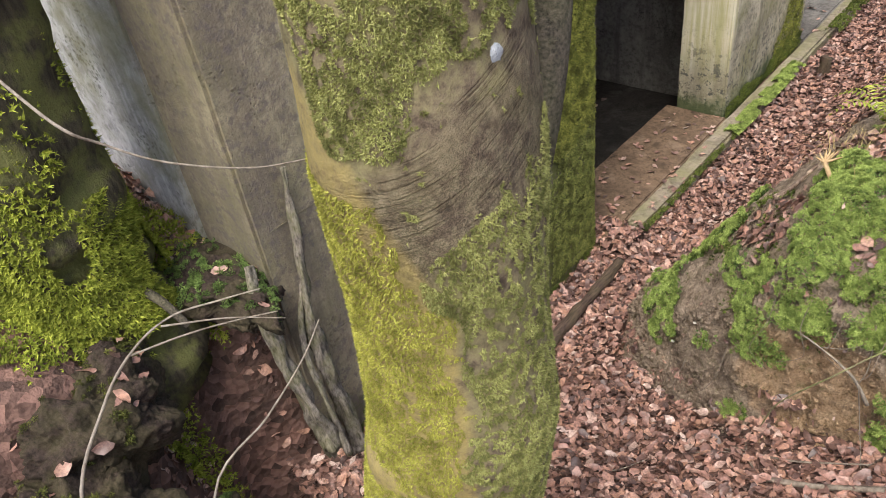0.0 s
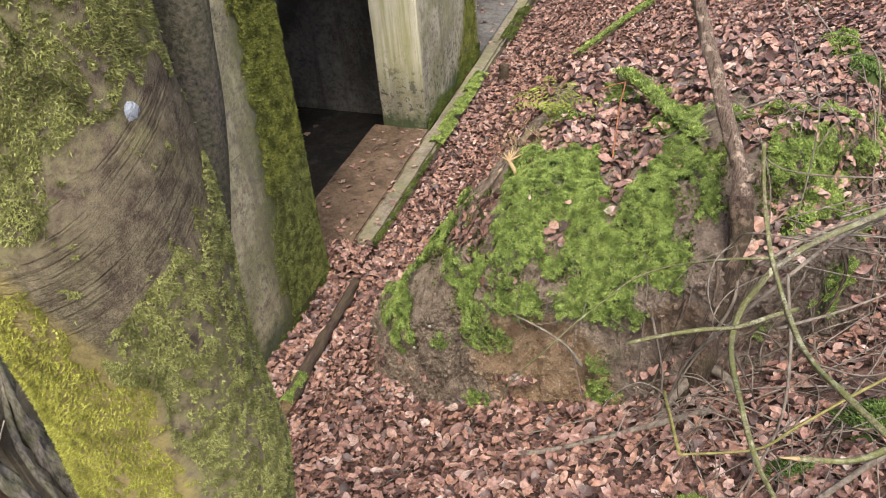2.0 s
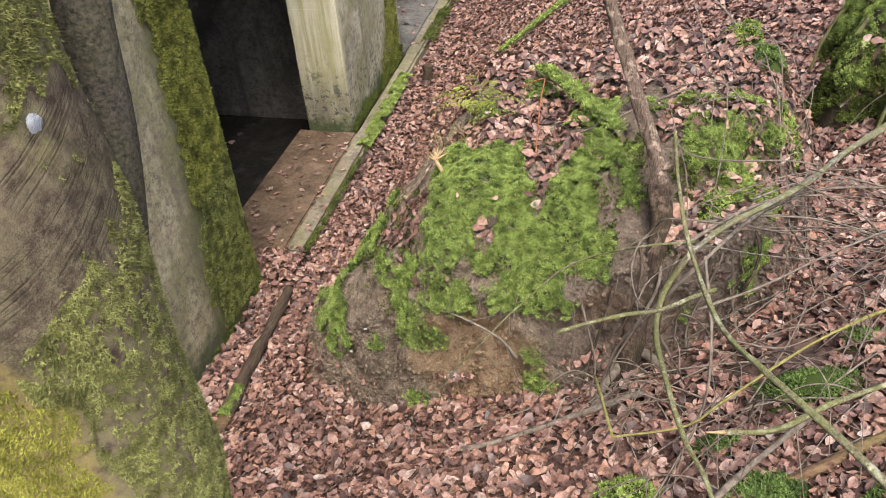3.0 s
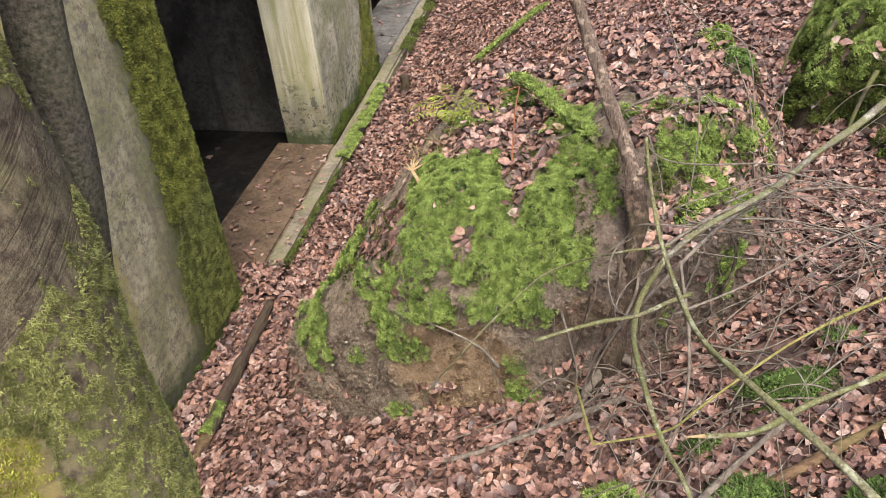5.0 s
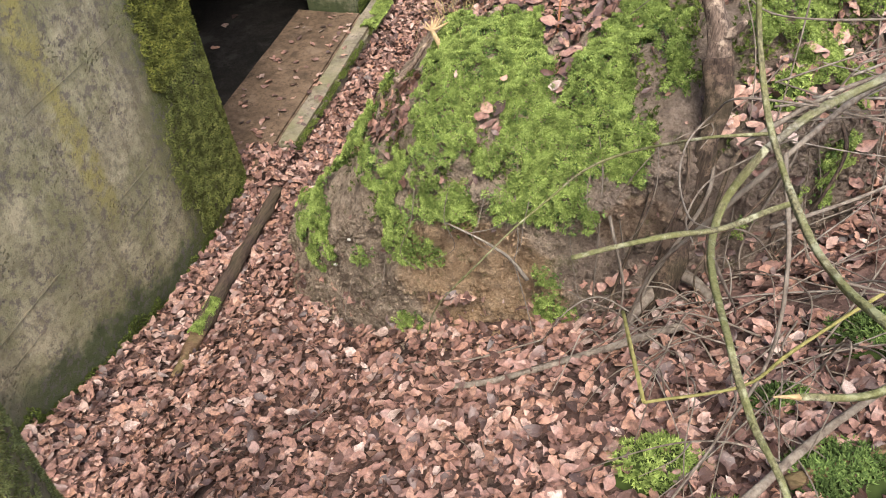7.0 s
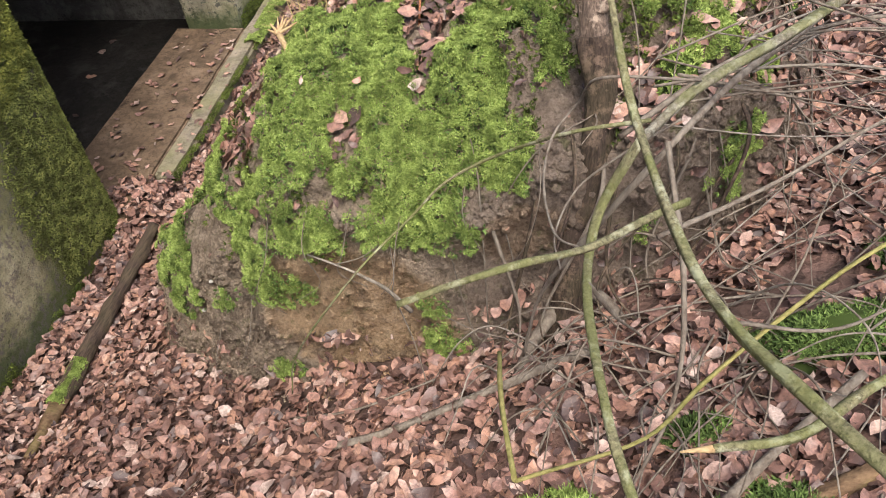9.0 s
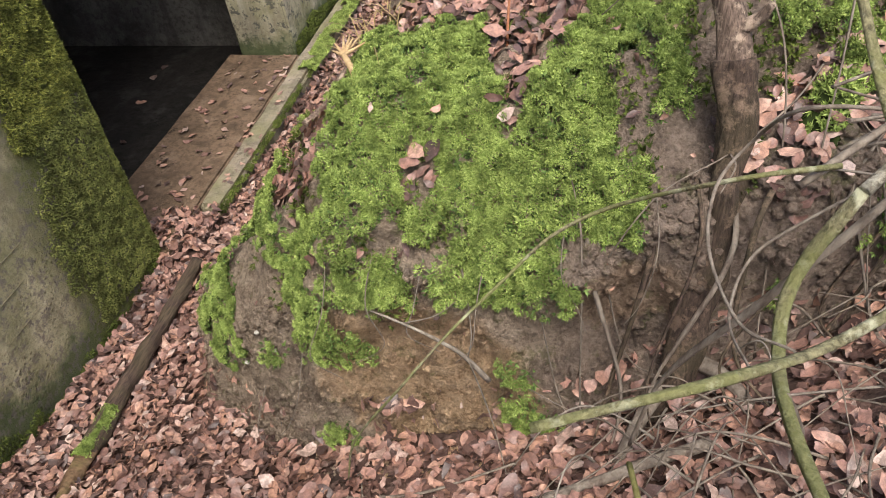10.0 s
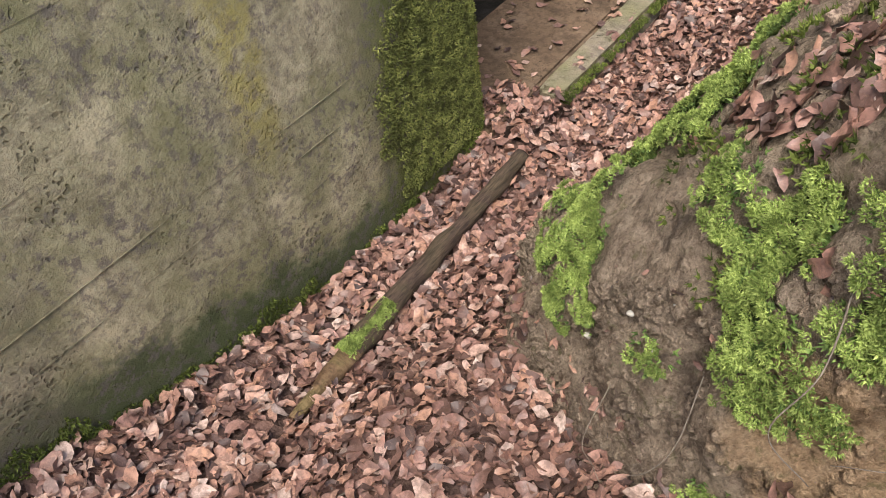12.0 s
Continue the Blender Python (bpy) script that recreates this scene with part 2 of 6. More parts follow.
    bump(n, l, b, h, 1.0, 0.006)
    return m


def bark(name, lo, hi, moss=0.0, stretch=(9, 9, 1.5), pale=None):
    m, n, l, b = material(name, 0.9, 0.2)
    v = coords(n, l)
    s = fbm(n, l, coords(n, l, stretch), 6, 6, 0.65)
    fine = fbm(n, l, v, 130, 5, 0.7)
    c = ramp(n, l, s, [(0.32, lo), (0.66, hi)])
    c = mix(n, l, calc(n, l, "MULTIPLY", fine, 0.35), c, tuple(k * 0.35 for k in lo))
    if pale:
        c = mix(n, l, ramp(n, l, fbm(n, l, v, 26, 6, 0.7), [(0.52, grey(0)), (0.62, grey(0.9))]), c, pale)
    if moss:
        c = mix(n, l, calc(n, l, "MULTIPLY", ramp(n, l, fbm(n, l, v, 11, 5), [(0.42, grey(0)), (0.56, grey(1))]), moss), c, mix(n, l, fine, (0.07, 0.085, 0.02), (0.25, 0.26, 0.08)))
    l.new(c, b.inputs["Base Color"])
    bump(n, l, b, calc(n, l, "ADD", s, fine), 0.8, 0.006)
    return m


def earth_mat(name):
    m, n, l, b = material(name, 0.97, 0.1)
    v = coords(n, l)
    x, y, z = axes(n, l)
    big = fbm(n, l, v, 3.5, 6, 0.6, 0.4)
    mid = fbm(n, l, v, 22, 7, 0.7)
    fine = fbm(n, l, v, 120, 5, 0.7)
    humus = ramp(n, l, mid, [(0.28, (0.14, 0.105, 0.076)), (0.44, (0.36, 0.278, 0.205)), (0.66, (0.53, 0.42, 0.315))])
    clay = ramp(n, l, mid, [(0.3, (0.17, 0.11, 0.065)), (0.43, (0.50, 0.34, 0.205)), (0.66, (0.66, 0.48, 0.31))])
    # a fresh break of clay in the front face
    dx = calc(n, l, "DIVIDE", calc(n, l, "SUBTRACT", x, 1.48), 0.27)
    dz = calc(n, l, "DIVIDE", calc(n, l, "SUBTRACT", z, 0.62), 0.25)
    rad = calc(n, l, "ADD", calc(n, l, "MULTIPLY", dx, dx), calc(n, l, "MULTIPLY", dz, dz))
    rad = calc(n, l, "ADD", rad, calc(n, l, "MULTIPLY", calc(n, l, "SUBTRACT", big, 0.5), 2.4))
    dx2 = calc(n, l, "DIVIDE", calc(n, l, "SUBTRACT", x, 1.95), 0.14)
    dz2 = calc(n, l, "DIVIDE", calc(n, l, "SUBTRACT", z, 0.92), 0.09)
    rad2 = calc(n, l, "ADD", calc(n, l, "MULTIPLY", dx2, dx2), calc(n, l, "MULTIPLY", dz2, dz2))
    rad2 = calc(n, l, "ADD", rad2, calc(n, l, "MULTIPLY", calc(n, l, "SUBTRACT", big, 0.5), 2.4))
    brk = calc(n, l, "MAXIMUM", span(n, l, rad, 1.25, 0.8), calc(n, l, "MULTIPLY", span(n, l, rad2, 1.3, 0.6), 0.75))
    c = mix(n, l, brk, humus, clay)
    wet = span(n, l, calc(n, l, "ADD", x, calc(n, l, "MULTIPLY", calc(n, l, "SUBTRACT", big, 0.5), 0.5)), 1.72, 1.82)
    c = mix(n, l, calc(n, l, "MULTIPLY", wet, 0.45), c, mix(n, l, mid, (0.07, 0.05, 0.05), (0.27, 0.20, 0.17)))
    c = mix(n, l, ramp(n, l, fbm(n, l, v, 9, 6, 0.7), [(0.54, grey(0)), (0.64, grey(0.6))]), c, (0.10, 0.075, 0.062))
    c = mix(n, l, ramp(n, l, fbm(n, l, v, 14, 6, 0.75), [(0.56, grey(0)), (0.64, grey(0.55))]), c, (0.13, 0.14, 0.05))
    c = mix(n, l, calc(n, l, "MULTIPLY", ramp(n, l, fine, [(0.35, grey(1)), (0.55, grey(0))]), 0.42), c, (0.04, 0.03, 0.024))
    l.new(c, b.inputs["Base Color"])
    bump(n, l, b, calc(n, l, "ADD", mid, calc(n, l, "MULTIPLY", fine, 0.6)), 1.0, 0.04)
    return m


LEAVES = [(0.0, (0.045, 0.028, 0.025)), (0.17, (0.12, 0.068, 0.056)), (0.36, (0.27, 0.148, 0.116)), (0.60, (0.385, 0.212, 0.163)), (0.80, (0.46, 0.255, 0.172)), (0.92, (0.52, 0.335, 0.265)), (1.0, (0.56, 0.43, 0.365))]
M_WALL = concrete("weathered_concrete_mossy_jamb", (0.45, 0.39, 0.25), (0.29, 0.25, 0.16), moss_jamb=True)
M_SEAM = concrete("board_mark_concrete", (0.17, 0.145, 0.09), (0.10, 0.085, 0.05), boards=False)
M_END = concrete("grey_concrete", (0.45, 0.45, 0.45), (0.28, 0.28, 0.28), boards=False, wet_foot=False)
M_PIER = concrete("lime_stained_concrete", (0.40, 0.36, 0.26), (0.2, 0.18, 0.13), pale=True)
# this tone carries the dimness indoors; the far opening shares it
M_DARK = concrete("dark_concrete", (0.17, 0.158, 0.14), (0.06, 0.055, 0.048), wet_foot=False)
# near black: the shade indoors is put into the floor's colour
M_FLOOR = concrete("shade_black_floor", (0.022, 0.019, 0.016), (0.012, 0.011, 0.01), boards=False, wet_foot=False)
M_SLAB = concrete("earthy_concrete", (0.155, 0.105, 0.066), (0.075, 0.05, 0.032), boards=False, wet_foot=False)
M_KERB = concrete("grey_kerb_concrete", (0.25, 0.21, 0.155), (0.12, 0.10, 0.075), boards=False, wet_foot=False)
M_SOIL = litter_soil("leaf_mould")
M_LEAF = leaf_mat("dry_beech_leaves", LEAVES)
M_EARTH = earth_mat("clay_and_humus")
M_MOSS = moss_mat("bright_moss", (0.155, 0.23, 0.045), (0.50, 0.60, 0.18), 24)
M_MOSSY = moss_mat("yellow_moss", (0.16, 0.20, 0.02), (0.46, 0.50, 0.08), 14)
M_MOSSD = moss_mat("dark_wall_moss", (0.05, 0.07, 0.012), (0.19, 0.23, 0.05), 6)
M_BEECH = bark_beech("mossy_beech_bark")
M_STEM = bark("grey_stem_bark", (0.025, 0.023, 0.02), (0.17, 0.145, 0.11), 0.12, (22, 22, 26))
M_DEAD = bark("dead_wood", (0.055, 0.038, 0.03), (0.31, 0.225, 0.17), 0.0, (34, 34, 3), (0.52, 0.40, 0.30))
M_WETBARK = bark("wet_dark_bark", (0.028, 0.02, 0.016), (0.13, 0.09, 0.068), 0.08, (30, 30, 3), (0.20, 0.14, 0.10))
M_BRANCH = bark("lichened_branch", (0.09, 0.08, 0.045), (0.33, 0.30, 0.165), 0.55, (30, 30, 12), (0.44, 0.43, 0.29))
M_GREYB = bark("grey_mossy_branch", (0.10, 0.085, 0.06), (0.33, 0.29, 0.22), 0.55, (30, 30, 12), (0.40, 0.38, 0.30))
M_TWIG = bark("bare_twig", (0.12, 0.09, 0.07), (0.33, 0.28, 0.22))
M_ROOT = bark("pale_root", (0.05, 0.042, 0.033), (0.34, 0.30, 0.25), 0.3, (16, 16, 5))
M_WOOD = bark("fresh_split_wood", (0.45, 0.30, 0.15), (0.66, 0.48, 0.26))
M_LOG = bark("rotten_log", (0.03, 0.022, 0.018), (0.135, 0.092, 0.068), 0.08, (26, 3, 26))

M_BOLEM = moss_mat("bole_moss", (0.15, 0.155, 0.04), (0.50, 0.51, 0.19), 36)
M_RIM = moss_mat("ochre_moss", (0.24, 0.24, 0.035), (0.50, 0.49, 0.11), 30)
M_WALLM = moss_mat("jamb_moss", (0.07, 0.085, 0.014), (0.42, 0.43, 0.10), 16)
M_JAMBLOW = moss_mat("low_jamb_moss", (0.09, 0.105, 0.025), (0.36, 0.385, 0.115), 18)
M_MOSSG = moss_mat("deep_green_moss", (0.07, 0.12, 0.03), (0.25, 0.35, 0.10))
M_MOSSBASE = moss_mat("moss_mat", (0.04, 0.06, 0.012), (0.06, 0.09, 0.02))
M_FERN = moss_mat("fern_green", (0.20, 0.24, 0.03), (0.34, 0.38, 0.07))
M_STRAW = moss_mat("dry_straw", (0.34, 0.26, 0.11), (0.46, 0.36, 0.18))
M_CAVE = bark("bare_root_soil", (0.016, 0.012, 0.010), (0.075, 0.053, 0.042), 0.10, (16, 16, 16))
M_OLD = bark("old_dark_bark", (0.03, 0.027, 0.02), (0.11, 0.095, 0.06), 0.6, (10, 10, 2))
M_ROT = bark("rotten_wood", (0.10, 0.06, 0.035), (0.29, 0.185, 0.105), 0.25, (4, 12, 12))
M_YELLOW = bark("yellow_lichen_branch", (0.2, 0.17, 0.05), (0.42, 0.37, 0.14), 0.3)
M_PALE = bark("pale_twig", (0.16, 0.13, 0.10), (0.40, 0.35, 0.29))
M_RED = bark("red_dry_stem", (0.24, 0.09, 0.045), (0.42, 0.18, 0.09))
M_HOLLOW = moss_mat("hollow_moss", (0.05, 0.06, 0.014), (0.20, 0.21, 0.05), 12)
M_STONE = bark("pale_stone", (0.34, 0.31, 0.27), (0.6, 0.57, 0.5), 0.0, (3, 3, 3))
M_LICHEN = bark("blue_grey_lichen", (0.36, 0.39, 0.42), (0.50, 0.53, 0.56), 0.0, (3, 3, 3))


# ---------- helpers for meshes ----------
def part(name, bm, mat, parent=None, label=""):
    me = bpy.data.meshes.new(name)
    bm.to_mesh(me)
    bm.free()
    if mat:
        me.materials.append(mat)
    ob = new(name, me)
    if parent:
        ob.parent = parent
    return tagged(ob, label)


def raw(name, verts, faces, mat, parent=None, smooth=True):
    me = bpy.data.meshes.new(name)
    me.from_pydata([tuple(v) for v in verts], [], [tuple(f) for f in faces])
    me.materials.append(mat)
    if smooth:
        me.polygons.foreach_set("use_smooth", np.ones(len(me.polygons), bool))
    me.update()
    ob = new(name, me)
    if parent:
        ob.parent = parent
    return ob


def smoothstep(a, b, v):
    t = np.clip((v - a) / (b - a), 0, 1)
    return t * t * (3 - 2 * t)


def rough_noise(x, y, scale, seed=0.0):
    """Value noise on arrays, about -1 to 1."""
    x, y = np.asarray(x, float) * scale + seed, np.asarray(y, float) * scale - seed * 1.7
    xi, yi = np.floor(x), np.floor(y)
    fx, fy = x - xi, y - yi
    fx, fy = fx * fx * (3 - 2 * fx), fy * fy * (3 - 2 * fy)

    def h(i, j):
        s = np.sin(i * 127.1 + j * 311.7) * 43758.5453
        return (s - np.floor(s)) * 2 - 1
    return (h(xi, yi) * (1 - fx) + h(xi + 1, yi) * fx) * (1 - fy) + (h(xi, yi + 1) * (1 - fx) + h(xi + 1, yi + 1) * fx) * fy


def soft(v, w=0.02):
    return 0.5 * (v + np.sqrt(v * v + w))


# ---------- the lie of the land ----------
def ground_z(x, y):
    x, y = np.asarray(x, float), np.asarray(y, float)
    z = 0.43 * (soft(x - 0.5) - soft(x - 4.5, 1.0) * 0.8) + 0.30 * (soft(-0.95 - y) - soft(-3.4 - y, 0.3))
    z = z - 0.16 * np.exp(-((x - 2.0) ** 2 + (y + 2.2) ** 2) / 0.5)
    z = z - 0.05 * smoothstep(0.9, 0.2, x)
    z = z + 0.06 * smoothstep(0.4, 0.0, x) * smoothstep(-0.4, -1.4, y)
    # raised bank at the end of the building and the hollow beside it
    rim = -0.14 + 0.16 * smoothstep(-2.5, -2.75, y)
    up = smoothstep(rim + 0.1, rim - 0.08, x + 0.06 * rough_noise(x, y, 5, 3)) * smoothstep(-1.98, -2.06, y)
    z = z + up * (0.83 - 0.35 * (y + 2.04) * 0 + 0.25 * smoothstep(-0.1, -0.8, x))
    z = z - 0.26 * np.exp(-((x - 0.2) ** 2 / 0.10 + (y + 2.28) ** 2 / 0.10))
    z = z - 0.55 * np.exp(-((x + 0.12) ** 2 / 0.035 + (y + 2.30) ** 2 / 0.012))
    z = z + 0.10 * np.exp(-((x - 0.56) ** 2 / 0.05 + (y + 1.05) ** 2 / 0.22))
    z = z + 0.055 * np.exp(-((x - 0.1) ** 2 / 0.05 + (y - 0.05) ** 2 / 0.10))
    # inside the building
    inside = smoothstep(-0.06, -0.14, x) * smoothstep(-2.0, -1.9, y) * smoothstep(14.4, 14.2, y)
    z = z * (1 - inside) - 0.7 * inside
    z = z + 0.018 * rough_noise(x, y, 3.1, 1) + 0.010 * rough_noise(x, y, 8.3, 2)
    return z


FOOT = [(0.52, -0.52), (0.60, -0.70), (0.75, -0.84), (0.95, -0.95), (1.12, -1.02), (1.35, -1.08), (1.6, -1.09), (1.78, -1.06), (1.93, -1.02), (2.06, -0.98), (2.24, -0.93), (2.42, -0.86), (2.58, -0.72), (2.74, -0.42), (2.82, 0.0), (2.72, 0.5), (2.2, 0.8), (1.5, 0.8), (1.02, 0.5), (0.84, 0.0), (0.66, -0.34)]


def foot_depth(x, y):
    """Distance inside the mound's foot line; negative outside."""
    x, y = np.asarray(x, float), np.asarray(y, float)
    best = np.full(x.shape, 9.0)
    inside = np.zeros(x.shape, bool)
    for (ax, ay), (bx, by) in zip(FOOT, FOOT[1:] + FOOT[:1]):
        t = np.clip(((x - ax) * (bx - ax) + (y - ay) * (by - ay)) / ((bx - ax) ** 2 + (by - ay) ** 2), 0, 1)
        best = np.minimum(best, np.hypot(x - ax - t * (bx - ax), y - ay - t * (by - ay)))
        cross = ((ay > y) != (by > y)) & (x < (bx - ax) * (y - ay) / (by - ay + 1e-9) + ax)
        inside ^= cross
    return np.where(inside, best, -best)


def mound_z(x, y):
    x, y = np.asarray(x, float), np.asarray(y, float)
    d = foot_depth(x, y) + 0.03 * rough_noise(x, y, 6, 5) + 0.015 * rough_noise(x, y, 15, 6)
    cliff = 0.5 * smoothstep(0.75, 1.1, x) * smoothstep(-0.5, -0.8, y)
    width = 0.14 + 0.18 * smoothstep(0.75, 1.2, x)
    s = cliff * smoothstep(0.0, 0.07, d) + (1 - cliff) * (1 - (1 - np.clip(d / width, 0, 1)) ** 1.4)
    top = 0.45 + 0.77 * smoothstep(0.6, 1.45, x) + 0.035 * rough_noise(x, y, 4, 7) + 0.17 * smoothstep(1.5, 2.35, x)
    g = ground_z(x, y)
    z = g + (top - g) * s + (0.03 * rough_noise(x, y, 9, 8) + 0.018 * rough_noise(x, y, 23, 9) + 0.008 * rough_noise(x, y, 55, 10)) * smoothstep(0.0, 0.06, d)
    return np.where(d > 0, z, g - 0.05)


def noise3(p, scale, seed=0.0):
    """Value noise in space on rows of points, about -1 to 1."""
    q = np.asarray(p, float) * scale + seed
    i = np.floor(q)
    f = q - i
    f = f * f * (3 - 2 * f)
    out = 0.0
    for a in (0, 1):
        for b in (0, 1):
            for c in (0, 1):
                h = np.sin((i[:, 0] + a) * 127.1 + (i[:, 1] + b) * 311.7 + (i[:, 2] + c) * 74.7) * 43758.5453
                w = np.abs(1 - a - f[:, 0]) * np.abs(1 - b - f[:, 1]) * np.abs(1 - c - f[:, 2])
                out = out + w * ((h - np.floor(h)) * 2 - 1)
    return out


def broken(p):
    """Moves points of the mound to where the broken bank really stands: clods, ledges and the hollow under the root."""
    p = np.array(p, float)
    x, y, z = p[:, 0], p[:, 1], p[:, 2]
    e = 0.02
    gx = (mound_z(x + e, y) - mound_z(x - e, y)) / (2 * e)
    gy = (mound_z(x, y + e) - mound_z(x, y - e)) / (2 * e)
    g = np.hypot(gx, gy) + 1e-6
    steep = smoothstep(0.5, 1.6, g) * smoothstep(0.0, 0.04, foot_depth(x, y))
    clod = 0.026 * noise3(p, 9, 3) + 0.016 * noise3(p, 22, 5) + 0.009 * np.abs(noise3(p, 48, 7)) + 0.005 * noise3(p, 105, 9)
    out = p.copy()
    out[:, 0] -= clod * steep * gx / g
    out[:, 1] -= clod * steep * gy / g
    r = np.hypot((x - 1.50) / 0.23, (z - 0.60) / 0.27) + 0.16 * noise3(p, 7, 11)
    r2 = np.hypot((x - 1.93) / 0.13, (z - 0.86) / 0.13) + 0.2 * noise3(p, 9, 13)
    front = smoothstep(-0.78, -0.92, y)
    out[:, 1] += front * (0.055 * smoothstep(1.1, 0.6, r) + 0.03 * smoothstep(1.1, 0.6, r2))
    return out


def surface_z(x, y):
    return np.maximum(ground_z(x, y), mound_z(x, y))


def grid(name, xs, ys, fn, mat):
    X, Y = np.meshgrid(xs, ys)
    Z = fn(X, Y)
    v = np.stack([X, Y, Z], -1).reshape(-1, 3)
    nx = len(xs)
    i, j = np.meshgrid(np.arange(nx - 1), np.arange(len(ys) - 1))
    a = (j * nx + i).ravel()
    return raw(name, v.tolist(), np.stack([a, a + 1, a + nx + 1, a + nx], 1).tolist(), mat)


def steps(*pieces):
    out = []
    for a, b, d in pieces:
        out += list(np.arange(a, b - 1e-6, d))
    return np.array(out + [pieces[-1][1]])


ground = grid("ground", steps((-300, -60, 60), (-60, -6, 6), (-6, -1, 0.25), (-1, 4, 0.03), (4, 8, 0.2), (8, 60, 5), (60, 300, 60)),
              steps((-300, -60, 60), (-60, -6, 6), (-6, -3.6, 0.15), (-3.6, 2, 0.03), (2, 8, 0.08), (8, 60, 4), (60, 300, 60)), ground_z, M_SOIL)
tagged(ground, "sloping woodland ground of dark leaf mould under dry leaves", "ground", kind="structure")
MX, MY = np.meshgrid(np.arange(0.5, 2.86, 0.008), steps((-1.2, -0.62, 0.0045), (-0.62, 0.9, 0.014)))
MV = broken(np.stack([MX, MY, mound_z(MX, MY)], -1).reshape(-1, 3))
mi, mj = np.meshgrid(np.arange(MX.shape[1] - 1), np.arange(MX.shape[0] - 1))
ma = (mj * MX.shape[1] + mi).ravel()
mound = raw("earth_mound", MV.tolist(), np.stack([ma, ma + 1, ma + MX.shape[1] + 1, ma + MX.shape[1]], 1).tolist(), M_EARTH)
tagged(mound, "broken mound of tan clay and dark humus capped with moss", "mound")


# ---------- scattering ----------
def frames_for(pts, fn, tilt, rng):
    """Rotation matrices that lay things on the surface fn at pts, turned and tilted at random."""
    e = 0.02
    nx = -(fn(pts[:, 0] + e, pts[:, 1]) - fn(pts[:, 0] - e, pts[:, 1])) / (2 * e)
    ny = -(fn(pts[:, 0], pts[:, 1] + e) - fn(pts[:, 0], pts[:, 1] - e)) / (2 * e)
    return from_normals(np.stack([nx, ny, np.ones(len(pts))], 1), tilt, rng)


def from_normals(nrm, tilt, rng):
    nrm = nrm / np.linalg.norm(nrm, axis=1, keepdims=True)
    nrm = nrm + rng.normal(0, tilt, nrm.shape)
    nrm /= np.linalg.norm(nrm, axis=1, keepdims=True)
    a = rng.normal(0, 1, nrm.shape)
    u = np.cross(a, nrm)
    u /= np.linalg.norm(u, axis=1, keepdims=True)
    return np.stack([u, np.cross(nrm, u), nrm], 2)


def scatter(name, templates, pts, rot, size, mat, parent=None, smooth=True):
    """One mesh of many copies of the templates."""
    V, Fc, off = [], [], 0
    pick = np.arange(len(pts)) % len(templates)
    for k, (tv, tf) in enumerate(templates):
        sel = np.where(pick == k)[0]
        if not len(sel):
            continue
        tv, tf = np.array(tv, float), np.array(tf, int)
        w = np.einsum("nij,vj->nvi", rot[sel], tv) * size[sel][:, None, None] + pts[sel][:, None, :]
        V.append(w.reshape(-1, 3))
        f = tf[None] + (np.arange(len(sel)) * len(tv))[:, None, None] + off
        Fc.append(f.reshape(-1, tf.shape[1]))
        off += len(sel) * len(tv)
    V, Fc = np.concatenate(V), np.concatenate(Fc)
    me = bpy.data.meshes.new(name)
    me.vertices.add(len(V))
    me.vertices.foreach_set("co", V.ravel())
    k = Fc.shape[1]
    me.loops.add(Fc.size)
    me.loops.foreach_set("vertex_index", Fc.ravel())
    me.polygons.add(len(Fc))
    me.polygons.foreach_set("loop_start", np.arange(0, Fc.size, k))
    me.polygons.foreach_set("loop_total", np.full(len(Fc), k))
    if smooth:
        me.polygons.foreach_set("use_smooth", np.ones(len(Fc), bool))
    me.materials.append(mat)
    me.update(calc_edges=True)
    ob = new(name, me)
    if parent:
        ob.parent = parent
    return ob


def leaf_template(rng):
    """A dry beech leaf, 1 long: an oval with a short point and a folded midrib, cupped, some with a torn rim."""
    rows = np.array([0.0, 0.12, 0.32, 0.56, 0.80, 1.0])
    wid = np.array([0.03, 0.18, 0.29, 0.30, 0.19, 0.012]) * rng.uniform(0.72, 1.12)
    fold, curl, twist, bend = rng.uniform(-0.15, 0.5), rng.uniform(-0.3, 0.6), rng.uniform(-0.5, 0.5), rng.normal(0, 0.10)
    torn = rng.uniform() < 0.2
    v, f = [], []
    for i, (t, w) in enumerate(zip(rows, wid)):
        zc = curl * (t - 0.5) ** 2
        for s in (-1, 0, 1):
            ww = w * (rng.uniform(0.4, 0.8) if torn and s == 1 and i in (2, 3) else rng.uniform(0.86, 1.08))
            v.append((s * ww + bend * (t - 0.5) ** 2 * 4, t - 0.5 + s * rng.normal(0, 0.03), zc + abs(s) * (fold * w + rng.normal(0, 0.07)) + s * twist * w * (t - 0.5) * 2))
    for i in range(5):
        for s in range(2):
            a = i * 3 + s
            f.append((a, a + 1, a + 4, a + 3))
    return v, f


def sprig_template(rng, blades=7, spread=1.0):
    """A moss shoot, 1 high: narrow leaflets round a stem."""
    v, f = [], []
    for i in range(blades):
        a = 2 * math.pi * (i + rng.uniform(-0.3, 0.3)) / blades
        o, h = rng.uniform(0.2, 1.0) * spread, rng.uniform(0.35, 1.1)
        c, s = math.cos(a), math.sin(a)
        w = rng.uniform(0.14, 0.26)
        k = len(v)
        v += [(-s * w, c * w, 0.0), (s * w, -c * w, 0.0), (c * o, s * o, h)]
        f.append((k, k + 1, k + 2))
    return v, f


